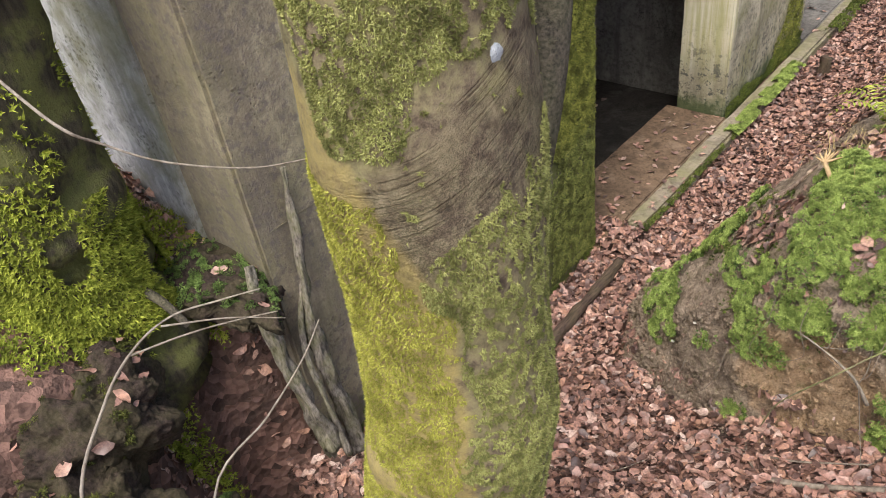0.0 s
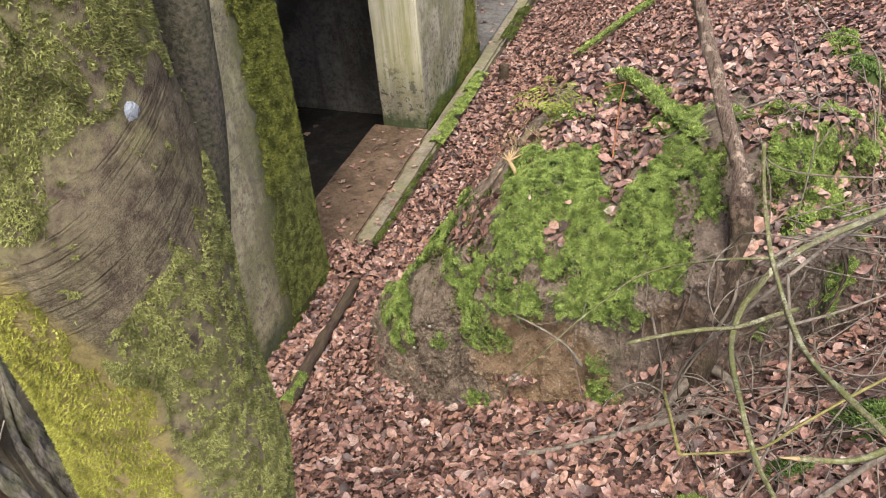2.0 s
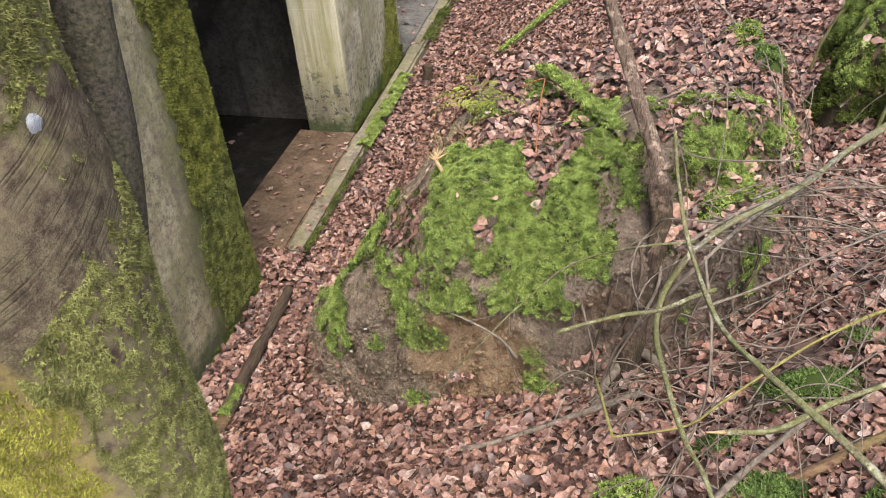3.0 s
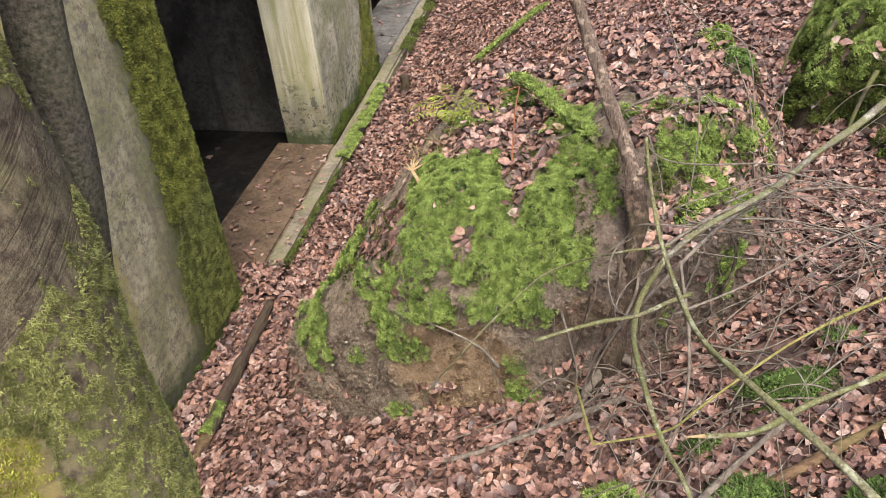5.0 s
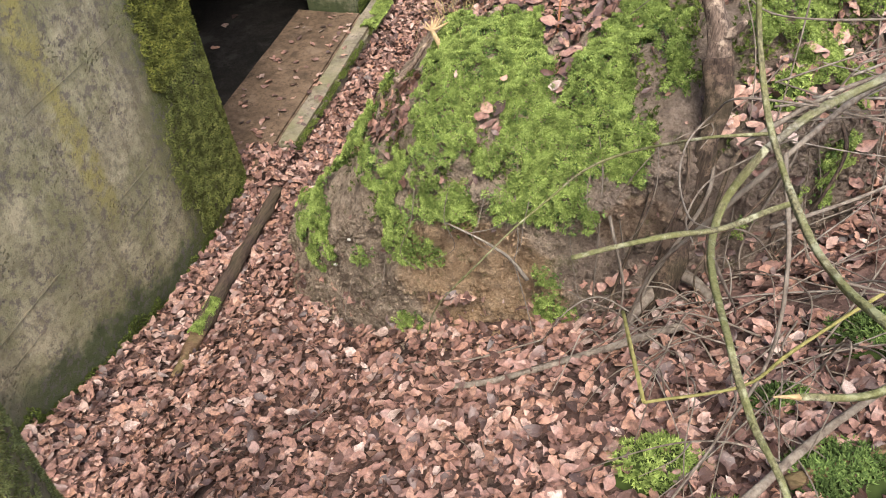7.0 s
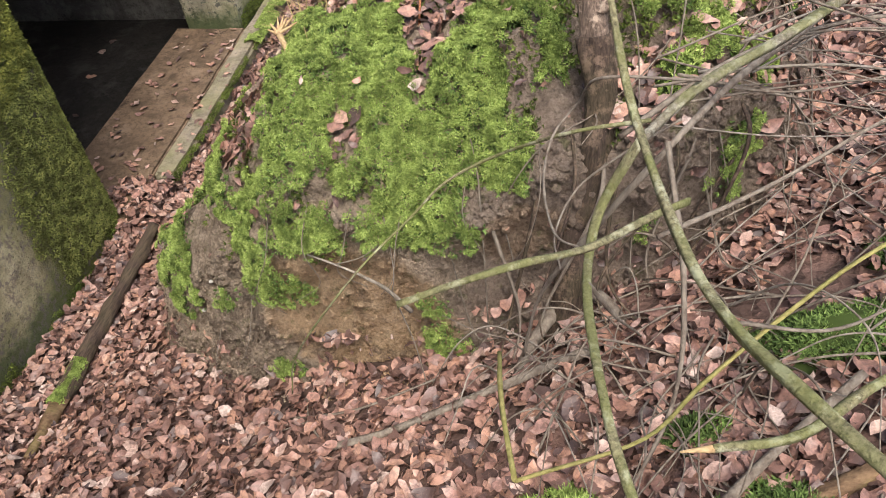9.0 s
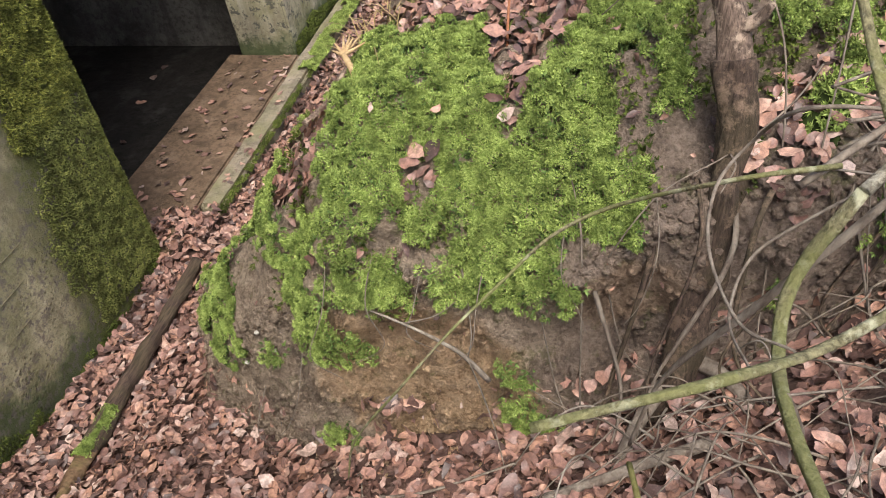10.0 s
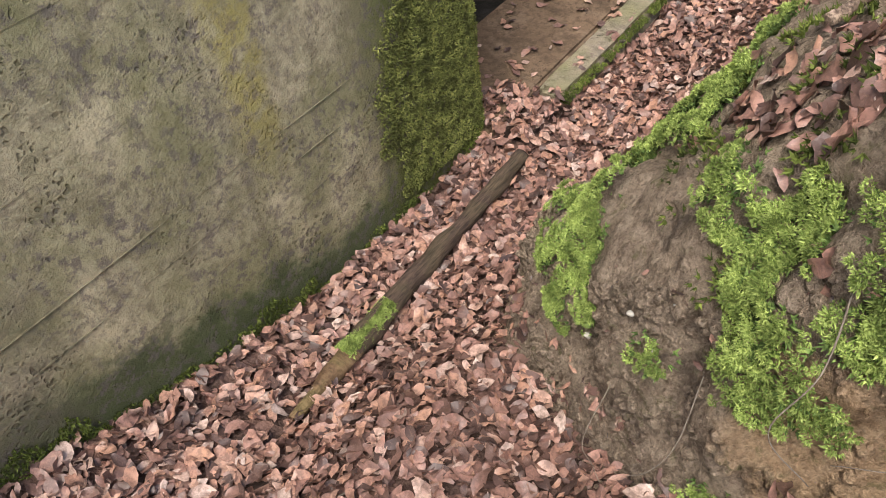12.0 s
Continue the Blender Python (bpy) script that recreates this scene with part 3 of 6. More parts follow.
rng = np.random.default_rng(7)
LEAF_T = [leaf_template(rng) for _ in range(40)]
SPRIG_T = [sprig_template(rng, 5) for _ in range(8)]
TUFT_T = [sprig_template(rng, 4, 1.3) for _ in range(8)]


def blot(u, v, cu, cv, ru, rv, n=0.0):
    """A ragged oval patch."""
    return np.hypot((u - cu) / ru, (v - cv) / rv) + n < 1


def leaf_drift(x, y):
    """Hollows on the mound that hold leaves."""
    n = 0.3 * rough_noise(x, y, 14, 30)
    strip = np.abs(x - 1.69 - 0.05 * (y + 0.8)) < 0.016 + 0.10 * smoothstep(-0.82, -0.45, y)
    drift = strip & (y > -0.84) & (y < -0.4)
    drift |= blot(x, y, 1.14, -0.66, 0.10, 0.11, n) | blot(x, y, 1.06, -0.62, 0.06, 0.07, n) | blot(x, y, 1.20, -0.80, 0.055, 0.045, n)
    drift |= blot(x, y, 1.48, -0.865, 0.05, 0.035, n) | blot(x, y, 1.275, -0.965, 0.025, 0.03, n)
    drift |= blot(x, y, 1.60, -0.30, 0.24, 0.15, n) | blot(x, y, 1.42, -0.42, 0.06, 0.07, n)
    drift |= (y > -0.42) & (rough_noise(x, y, 6, 31) > -0.15 - 0.6 * smoothstep(-0.2, 0.1, y))
    drift |= (x > 2.08) & (rough_noise(x, y, 7, 32) > -0.6)
    return drift & (foot_depth(x, y) > 0.02)


TOP_MOSS = ((2.32, -0.56, 0.09, 0.10), (2.38, -0.69, 0.11, 0.08), (2.20, -0.60, 0.05, 0.08), (2.16, -0.28, 0.20, 0.06), (2.44, -0.48, 0.05, 0.05), (1.99, -0.66, 0.06, 0.16),
            (1.86, -0.30, 0.15, 0.10), (1.62, 0.02, 0.10, 0.06), (1.42, -0.16, 0.09, 0.07), (1.30, -0.42, 0.07, 0.10), (1.78, 0.06, 0.12, 0.05), (2.34, -0.36, 0.07, 0.06))


def moss_mask(x, y):
    """Where moss grows on the mound."""
    z, d = mound_z(x, y), foot_depth(x, y)
    n = 0.55 * rough_noise(x, y, 6.5, 11) + 0.45 * rough_noise(x, z, 16, 12)
    f = 0.45 * rough_noise(x, z, 17, 13) + 0.25 * rough_noise(x, z, 40, 14)
    cap = (z + 0.08 * n > 1.04) & (x > 1.29 + 0.04 * n) & (x < 1.95 + 0.04 * n) & (y < -0.42 + 0.08 * n)
    cap |= (z + 0.05 * n > 0.88) & (x > 1.30) & (x < 1.80) & (y < -0.7) & (rough_noise(x, z, 11, 20) + 0.7 * rough_noise(x, z, 27, 21) > 0.3)
    low = blot(x, z, 0.79, 0.48, 0.10, 0.13, f) & (y < -0.6)
    for cx, cz, rx, rz in ((1.215, 0.77, 0.06, 0.12), (1.325, 0.71, 0.065, 0.10), (1.30, 0.93, 0.07, 0.07), (1.43, 0.925, 0.05, 0.05), (1.24, 0.39, 0.045, 0.055), (1.14, 0.88, 0.05, 0.05),
                           (1.724, 0.61, 0.055, 0.13), (2.24, 0.90, 0.05, 0.05), (2.40, 1.05, 0.06, 0.08), (1.56, 0.42, 0.03, 0.03), (1.66, 0.96, 0.14, 0.06), (1.06, 0.60, 0.03, 0.05), (1.40, 0.36, 0.03, 0.025)):
        low |= blot(x, z, cx, cz, rx, rz, f) & (y < -0.7)
    low |= blot(x, y, 0.86, -0.44, 0.07, 0.10, f) | blot(x, y, 0.98, -0.40, 0.06, 0.20, f) | blot(x, y, 1.21, -0.80, 0.05, 0.05, f)
    bare = (rough_noise(x, y, 19, 18) + 0.6 * rough_noise(x, z, 44, 19) > 0.5 + 0.6 * smoothstep(0.95, 1.12, z))
    bare |= blot(x, y, 1.93, -0.78, 0.035, 0.10, f) | leaf_drift(x, y)
    tuft = np.zeros(x.shape, bool)
    for cx, cy, rx, ry in TOP_MOSS:
        tuft |= blot(x, y, cx, cy, rx * 0.72, ry * 0.72, f + 0.4 * rough_noise(x, y, 30, 33))
    return (((cap | low) & ~bare) | tuft) & (d > 0.01)


def litter(name, box, per_m2, lo, hi, fn, keep, parent, tilt=0.28, lift=0.012, move=None):
    x0, x1, y0, y1 = box
    c = int(per_m2 * (x1 - x0) * (y1 - y0))
    p = np.stack([rng.uniform(x0, x1, c), rng.uniform(y0, y1, c)], 1)
    p = p[keep(p[:, 0], p[:, 1])]
    z = fn(p[:, 0], p[:, 1]) + 0.4 * lift + rng.uniform(0, 2.2 * lift, len(p))
    pts = np.column_stack([p, z])
    rot = frames_for(pts, fn, tilt, rng)
    if move:
        pts = move(pts)
    return scatter(name, LEAF_T, pts, rot, lo + (hi - lo) * rng.uniform(0, 1, len(pts)) ** 1.7, M_LEAF, parent)


def on_path(x, y):
    hollow = (x < 0.85) & (y < -1.75)
    slab_zone = (x < 0.19) & (y > 0.30 + 0.12 * rough_noise(x, y, 7, 22) - 0.5 * np.clip(-x, 0, 1))
    slab_zone |= (x < -0.30) & (y > 0)
    inside = (x < 0.015) & (y > -2.06) & (y < 0.02)
    bare = (x > 1.95) & (y > -2.2) & (y < -1.0) & (rough_noise(x, y, 5, 25) + 0.5 * rough_noise(x, y, 13, 26) > 0.75)
    return ~bare & (foot_depth(x, y) < 0.045 + 0.05 * rough_noise(x, y, 9, 24) + 0.05 * smoothstep(1.1, 0.7, x)) & ~slab_zone & ~inside & ~(hollow & ((rough_noise(x, y, 6, 21) < -0.6) | (y < -2.62) | (np.hypot(x + 0.12, y + 2.30) < 0.11)))


def litter_z(x, y):
    """The leaves also lie on the near end of the threshold."""
    on = (x > -0.42) & (x < 0.19) & (y > 0.0)
    g = np.maximum(ground_z(x, y), np.minimum(mound_z(x, y), ground_z(x, y) + 0.12))
    return np.where(on, np.maximum(g, 0.006), g)


leaf_litter = litter("leaf_litter", (-0.8, 3.7, -3.4, 1.4), 3100, 0.026, 0.066, litter_z, on_path, None, 0.42, 0.013)
tagged(leaf_litter, "thick carpet of dry pinkish-brown beech leaves on the ground", "leaves", kind="stuff")
for far_box, far_n in (((0.15, 4.3, 1.4, 4.4), 1900), ((0.15, 5.0, 4.4, 8.0), 650)):
    far_litter = litter("leaf_litter", far_box, far_n, 0.03, 0.066, litter_z, on_path, None, 0.34)
    tagged(far_litter, "carpet of dry brown leaves along the path and bank", "leaves", kind="stuff")


# ---------- the concrete building ----------
def block(name, x0, x1, y0, y1, z0, z1, mat, parent=None, label="", bevel=0.012, wear=0.006, cell=0.12):
    """A concrete block with worn, slightly uneven edges."""
    bm = bmesh.new()
    bmesh.ops.create_cube(bm, size=1)
    for v in bm.verts:
        v.co = Vector(((x0 + x1) / 2 + v.co.x * (x1 - x0), (y0 + y1) / 2 + v.co.y * (y1 - y0), (z0 + z1) / 2 + v.co.z * (z1 - z0)))
    bmesh.ops.bevel(bm, geom=list(bm.edges), offset=bevel, segments=2, affect="EDGES")
    for axis, lo, hi in ((0, x0, x1), (1, y0, y1), (2, z0, z1)):
        k = min(60, int((hi - lo) / cell))
        for i in range(1, k):
            co, no = Vector((0, 0, 0)), Vector((0, 0, 0))
            co[axis], no[axis] = lo + (hi - lo) * i / k, 1
            bmesh.ops.bisect_plane(bm, geom=bm.verts[:] + bm.edges[:] + bm.faces[:], plane_co=co, plane_no=no)
    for v in bm.verts:
        q = v.co
        v.co = q + Vector((noise.noise(q * 5), noise.noise(q * 5 + Vector((9, 3, 1))), noise.noise(q * 5 + Vector((2, 7, 5))))) * wear
    for f in bm.faces:
        f.smooth = False
    return part(name, bm, mat, parent, label)


H = 2.6
wall_front = block("wall_1", -0.34, 0.0, -2.04, 0.0, -0.8, H, M_WALL)
tagged(wall_front, "weathered board-marked concrete wall with a mossy door jamb", "wall", kind="structure")
wall_end = block("wall_2", -4.2, -0.345, -2.04, -1.74, -0.8, H, M_END)
tagged(wall_end, "bare grey concrete end wall of the ruin", "wall", kind="structure")
pier = block("pier", -0.345, 0.01, 1.75, 3.22, -0.8, H, M_PIER)
tagged(pier, "cream lime-stained concrete pier between two openings", "pier", kind="structure")
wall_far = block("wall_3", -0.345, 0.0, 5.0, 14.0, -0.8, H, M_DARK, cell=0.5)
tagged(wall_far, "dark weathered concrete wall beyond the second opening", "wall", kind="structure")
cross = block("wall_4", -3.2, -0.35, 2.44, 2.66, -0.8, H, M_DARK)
tagged(cross, "board-marked concrete cross wall inside, toned dark for the shade", "wall", kind="structure")
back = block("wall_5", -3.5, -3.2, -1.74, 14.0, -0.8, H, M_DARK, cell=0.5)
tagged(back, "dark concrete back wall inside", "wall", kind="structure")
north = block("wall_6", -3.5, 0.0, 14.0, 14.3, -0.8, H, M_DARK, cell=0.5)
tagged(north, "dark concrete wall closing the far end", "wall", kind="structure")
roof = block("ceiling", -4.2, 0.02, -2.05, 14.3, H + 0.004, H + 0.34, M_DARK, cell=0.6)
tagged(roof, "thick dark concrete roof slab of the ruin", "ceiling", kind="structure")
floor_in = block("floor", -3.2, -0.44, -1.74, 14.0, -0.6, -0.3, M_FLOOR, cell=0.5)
tagged(floor_in, "floor inside the ruin, coloured dark for the shade indoors", "floor", kind="structure")
slab = block("threshold_slab", -0.42, 0.044, 0.004, 1.746, -0.5, 0.0, M_SLAB)
tagged(slab, "earth-stained concrete threshold with scattered leaves", "threshold", kind="structure")
slab2 = block("threshold_slab", -0.42, 0.044, 3.225, 4.996, -0.5, 0.0, M_DARK)
tagged(slab2, "dark concrete threshold of the second opening", "threshold", kind="structure")
kerb = block("kerb", 0.045, 0.175, 0.30, 5.6, -0.3, 0.009, M_KERB, wear=0.010, bevel=0.02, cell=0.07)
tagged(kerb, "worn grey concrete kerb with a mossy edge", "kerb", kind="structure")


# ---------- limbs ----------
def catmull(pts, k=6):
    P = [Vector(p) for p in pts]
    P = [P[0] * 2 - P[1]] + P + [P[-1] * 2 - P[-2]]
    out = []
    for i in range(1, len(P) - 2):
        for s in range(k):
            t = s / k
            a, b, c, d = P[i - 1], P[i], P[i + 1], P[i + 2]
            out.append(0.5 * ((2 * b) + (c - a) * t + (2 * a - 5 * b + 4 * c - d) * t * t + (3 * b - a - 3 * c + d) * t ** 3))
    return out + [P[-2]]


def limb(name, pts, r0, r1, mat, parent=None, label="", sides=10, k=6, knots=0.12, radii=None, seed=0.0):
    """A tapered round limb along a smooth line, with uneven girth."""
    line = catmull(pts, k)
    m = len(line)
    bm = bmesh.new()
    rings = []
    u = None
    for i, p in enumerate(line):
        d = (line[min(i + 1, m - 1)] - line[max(i - 1, 0)]).normalized()
        if u is None:
            u = d.orthogonal().normalized()
        u = (u - d * u.dot(d)).normalized()
        w = d.cross(u)
        t = i / (m - 1)
        r = r0 + (r1 - r0) * t if radii is None else float(np.interp(t, np.linspace(0, 1, len(radii)), radii))
        ring = []
        for s in range(sides):
            a = 2 * math.pi * s / sides
            q = u * math.cos(a) + w * math.sin(a)
            g = 1 + knots * noise.noise(Vector((p.x * 9 + seed, p.y * 9, p.z * 9)) + q * 1.3) * 1.6
            ring.append(bm.verts.new(p + q * r * g))
        rings.append(ring)
    for a, b in zip(rings, rings[1:]):
        for s in range(sides):
            bm.faces.new((a[s], a[(s + 1) % sides], b[(s + 1) % sides], b[s])).smooth = True
    bm.faces.new(rings[0][::-1])
    bm.faces.new(rings[-1])
    return part(name, bm, mat, parent, label)


def empty(name, at, label, category, group=""):
    e = new(name)
    e.location = at
    return tagged(e, label, category, group)


def rig(things, parent):
    for o in things:
        o.parent = parent
        o.matrix_parent_inverse = Matrix.Translation(parent.location).inverted()



# ---------- the near beech ----------
def bole_swell(A, Z, R):
    """The bole's outline without its bark: buttresses, hollows, the collar under the fork."""
    flare = 0.03 * np.clip((1.5 - Z) / 0.9, 0, 1) ** 2
    r = R + flare * (1 + 0.5 * np.sin(A * 4 + 0.6)) + 0.008 * np.sin(A * 2 + 1.1 + Z) + 0.004 * np.sin(A * 3 + Z * 5) + 0.012 * np.exp(-((Z - 2.2) / 0.16) ** 2)
    return r


def trunk_mesh(name, axis, mat, z0, z1, rows, sides):
    """A beech bole as a fine sheet: buttressed foot, wrinkled collar under the fork, small warts."""
    z = np.linspace(z0, z1, rows)
    a = np.linspace(0, 2 * math.pi, sides, endpoint=False)
    A, Z = np.meshgrid(a, z)
    X, Y, R = axis(Z)
    ca, sa = np.cos(A), np.sin(A)
    r = bole_swell(A, Z, R)
    slant = Z + 0.13 * np.cos(A + 0.7)
    band = smoothstep(2.02, 2.14, Z) * smoothstep(2.38, 2.26, Z)
    wr = 1 - np.abs(rough_noise(A * 2.6 + 3 * Z, slant * 62 + 0.8 * rough_noise(A * 5, Z * 12, 1.0, 9), 1.0, 4))
    r = r + band * 0.0004 * (np.clip(wr, 0, 1) ** 4 - 0.3) * (0.5 + 0.5 * rough_noise(A * 3, Z * 7, 1.0, 8))
    r = r + 0.0004 * rough_noise(A * 12, slant * 30, 1.0, 11)
    r = r + 0.0006 * rough_noise(A * 40, Z * 160, 1.0, 5) + 0.0010 * rough_noise(A * 14, Z * 60, 1.0, 6)
    # an old branch scar near the foot of the bole
    scar = np.exp(-(((A - 4.35) / 0.22) ** 2 + ((Z - 1.72) / 0.05) ** 2))
    r = r - 0.02 * scar + 0.012 * np.exp(-(((A - 4.35) / 0.30) ** 2 + ((Z - 1.66) / 0.04) ** 2))
    v = np.stack([X + r * ca, Y + r * sa, Z], -1).reshape(-1, 3)
    i, j = np.meshgrid(np.arange(sides), np.arange(rows - 1))
    p, q = (j * sides + i).ravel(), (j * sides + (i + 1) % sides).ravel()
    return raw(name, v.tolist(), np.stack([p, q, q + sides, p + sides], 1).tolist(), mat), (X, Y, r)


def bole_axis(Z):
    up = np.clip(Z - 1.5, 0, 9)
    return 1.20 - 0.015 * up - 0.24 * np.clip(1.75 - Z, 0, 0.9), -2.402 + 0.016 * up, 0.165 - 0.014 * up + 0.014 * np.clip((1.95 - Z) / 0.5, 0, 1)


beech = empty("beech_tree", (1.19, -2.4, 0.7), "mossy beech trunk with wrinkled bark and a thin forked stem", "tree")
bt, _ = trunk_mesh("trunk", bole_axis, M_BEECH, 0.4, 3.2, 640, 200)
bs = limb("stem", [(1.20, -2.34, 1.75), (1.245, -2.295, 2.05), (1.265, -2.21, 2.35), (1.22, -2.08, 2.9), (1.1, -1.9, 4.8)], 0.045, 0.03, M_STEM, sides=24, k=12, knots=0.05,
          radii=[0.04, 0.045, 0.036, 0.033, 0.03])


def bole_fuzz(name, count, mat, size, keep):
    """Moss shoots on the bole."""
    a, z = rng.normal(5.3, 1.1, count) % (2 * math.pi), rng.uniform(1.3, 2.75, count)
    ok = keep(a, z)
    a, z = a[ok], z[ok]
    X, Y, R = bole_axis(z)
    r = bole_swell(a, z, R) + 0.001
    n = np.stack([np.cos(a), np.sin(a), np.full(len(a), -0.35)], 1)
    pts = np.stack([X + r * np.cos(a), Y + r * np.sin(a), z], 1)
    return scatter(name, TUFT_T, pts, from_normals(n, 0.6, rng), rng.uniform(0.6, 1.3, len(a)) * size, mat, smooth=False)


def ochre_edge(a, z):
    """Above zero on the ochre flank of the bole."""
    return -np.cos(a - 0.88) - 0.10 - 2.3 * np.clip(z - 2.05, 0, 9) + 0.16 * rough_noise(a * 5, z * 14, 1.0, 25)


def bole_moss(a, z):
    n = 0.34 * rough_noise(a * 5, z * 16, 1.0, 14) + 0.4 * rough_noise(a * 14, z * 60, 1.0, 15) + 0.45 * rough_noise(a * 34, z * 150, 1.0, 16)
    bz = z - 0.085 * np.cos(a - 0.88) + 0.05 * rough_noise(a * 4, z * 8, 1.0, 23)
    thr = np.where(bz > 2.335, -0.2, np.where(bz > 2.165, 0.62, -0.12))
    return (n > thr) & (ochre_edge(a, z) < 0)


def bole_rim(a, z):
    n = 0.6 * rough_noise(a * 4, z * 9, 1.0, 17) + 0.5 * rough_noise(a * 16, z * 60, 1.0, 18)
    return (n > -0.35 + 0.45 * smoothstep(0.18, 0.0, ochre_edge(a, z))) & (ochre_edge(a, z) > 0.0) & (z < 2.24)


fz = bole_fuzz("moss", 210000, M_BOLEM, 0.0039, bole_moss)
fr = bole_fuzz("moss", 80000, M_RIM, 0.0042, bole_rim)
bm = bmesh.new()
bmesh.ops.create_icosphere(bm, subdivisions=3, radius=1)
aL, zL = 6.14, 2.383
out, up, side = Vector((math.cos(aL), math.sin(aL), 0.0)), Vector((0, 0, 1)), Vector((-math.sin(aL), math.cos(aL), 0.0))
for v in bm.verts:
    q = v.co.copy()
    k = 1 + 0.5 * noise.noise(q * 2.6) + 0.25 * noise.noise(q * 6)
    v.co = out * q.x * 0.0022 + side * q.y * 0.009 * k + up * q.z * 0.0095 * k
lich = part("lichen", bm, M_LICHEN, None, "pale blue-grey lichen spot")
xL, yL, rL = bole_axis(zL)
rL = float(bole_swell(aL, zL, rL)) + 0.001
spot = Vector((xL + rL * math.cos(aL), yL + rL * math.sin(aL), zL))
lich.location = spot
rig([bt, bs, fz, fr], beech)
lich.parent = beech
lich.location = spot - Vector(beech.location)

# ---------- dead leaning trunk beside the mound ----------
snag = empty("dead_trunk", (2.03, -1.0, 0.66), "slender leaning dead trunk, bark half peeled from brown wood", "tree")
s1 = limb("trunk", [(2.03, -1.05, 0.58), (2.055, -0.99, 0.77), (2.092, -0.915, 1.03), (2.10, -0.86, 1.23), (2.082, -0.826, 1.36)],
          0.05, 0.03, M_WETBARK, sides=22, k=16, knots=0.34, radii=[0.046, 0.037, 0.036, 0.036, 0.031], label="dark wet bark of the lower trunk")
s1b = limb("peeled_stem", [(2.092, -0.842, 1.30), (2.068, -0.803, 1.436), (1.998, -0.758, 1.594), (1.946, -0.72, 1.73), (1.879, -0.675, 1.893), (1.70, -0.55, 2.4), (1.55, -0.42, 3.0)],
           0.03, 0.018, M_DEAD, sides=20, k=16, knots=0.2, radii=[0.029, 0.026, 0.023, 0.022, 0.021, 0.02, 0.018], label="pale peeled wood of the upper trunk")
s2 = limb("stub", [(2.075, -0.82, 1.40), (2.11, -0.83, 1.43), (2.125, -0.84, 1.46)], 0.014, 0.007, M_DEAD, sides=8)
s3 = limb("root", [(2.03, -1.0, 0.68), (1.97, -1.12, 0.68), (1.9, -1.26, 0.60)], 0.022, 0.008, M_TWIG, sides=8)
s4 = limb("root", [(2.05, -0.95, 0.72), (2.16, -1.05, 0.74), (2.24, -1.2, 0.68)], 0.022, 0.008, M_TWIG, sides=8)
rig([s1, s1b, s2, s3, s4], snag)

# ---------- log on the path ----------
log = empty("rotten_log", (0.23, -0.6, 0.0), "thin rotten log with a mossy end lying among leaves", "log")


def on_ground(x, y, lift):
    return (x, y, float(surface_z(x, y)) + lift)


l1 = limb("log_body", [on_ground(0.20, -0.04, 0.03), on_ground(0.213, -0.3, 0.045), on_ground(0.222, -0.58, 0.05), on_ground(0.24, -0.82, 0.05), on_ground(0.268, -1.0, 0.045)], 0.027, 0.033, M_LOG, sides=18, k=14, knots=0.26)
l2 = limb("split_end", [on_ground(0.266, -0.99, 0.045), on_ground(0.285, -1.1, 0.035), on_ground(0.305, -1.25, 0.015)], 0.031, 0.014, M_ROT, sides=12, k=10, knots=0.5, label="crumbling orange rotten end")
ly = rng.uniform(-1.02, -0.80, 2600)
lx, off = np.interp(ly, [-1.0, -0.82], [0.268, 0.24]), rng.normal(0, 0.018, 2600)
pts = np.stack([lx + off, ly, surface_z(lx, ly) + 0.046 + np.sqrt(np.clip(0.033 ** 2 - off ** 2, 0, 1))], 1)[np.abs(off) < 0.032]
l3 = scatter("moss", SPRIG_T, pts, from_normals(np.tile([0, 0, 1.0], (len(pts), 1)), 0.5, rng), rng.uniform(0.006, 0.011, len(pts)), M_MOSS, smooth=False)
rig([l1, l2, l3], log)

# ---------- moss on the mound, the wall, the kerb ----------
def clump_template(rng, shoots=26):
    """A round tuft of moss, 1 across: slender leafy shoots fanned out over a dome."""
    v, f = [], []
    for i in range(shoots):
        r, a = 0.5 * math.sqrt((i + 0.5) / shoots), i * 2.4 + rng.uniform(-0.3, 0.3)
        base = np.array([r * math.cos(a), r * math.sin(a), 0.42 * math.sqrt(max(0, 1 - (r / 0.56) ** 2)) - 0.15 + rng.uniform(-0.06, 0.08)])
        way = np.array([1.5 * base[0], 1.5 * base[1], 0.55]) + rng.normal(0, 0.22, 3)
        way /= np.linalg.norm(way)
        for _ in range(4):
            tip = base + way * rng.uniform(0.14, 0.28) + rng.normal(0, 0.11, 3)
            side = np.cross(way, rng.normal(0, 1, 3))
            side *= rng.uniform(0.06, 0.10) / np.linalg.norm(side)
            k = len(v)
            v += [tuple(base - side), tuple(base + side), tuple(tip)]
            f.append((k, k + 1, k + 2))
    return v, f


CLUMP_T = [clump_template(rng) for _ in range(10)]


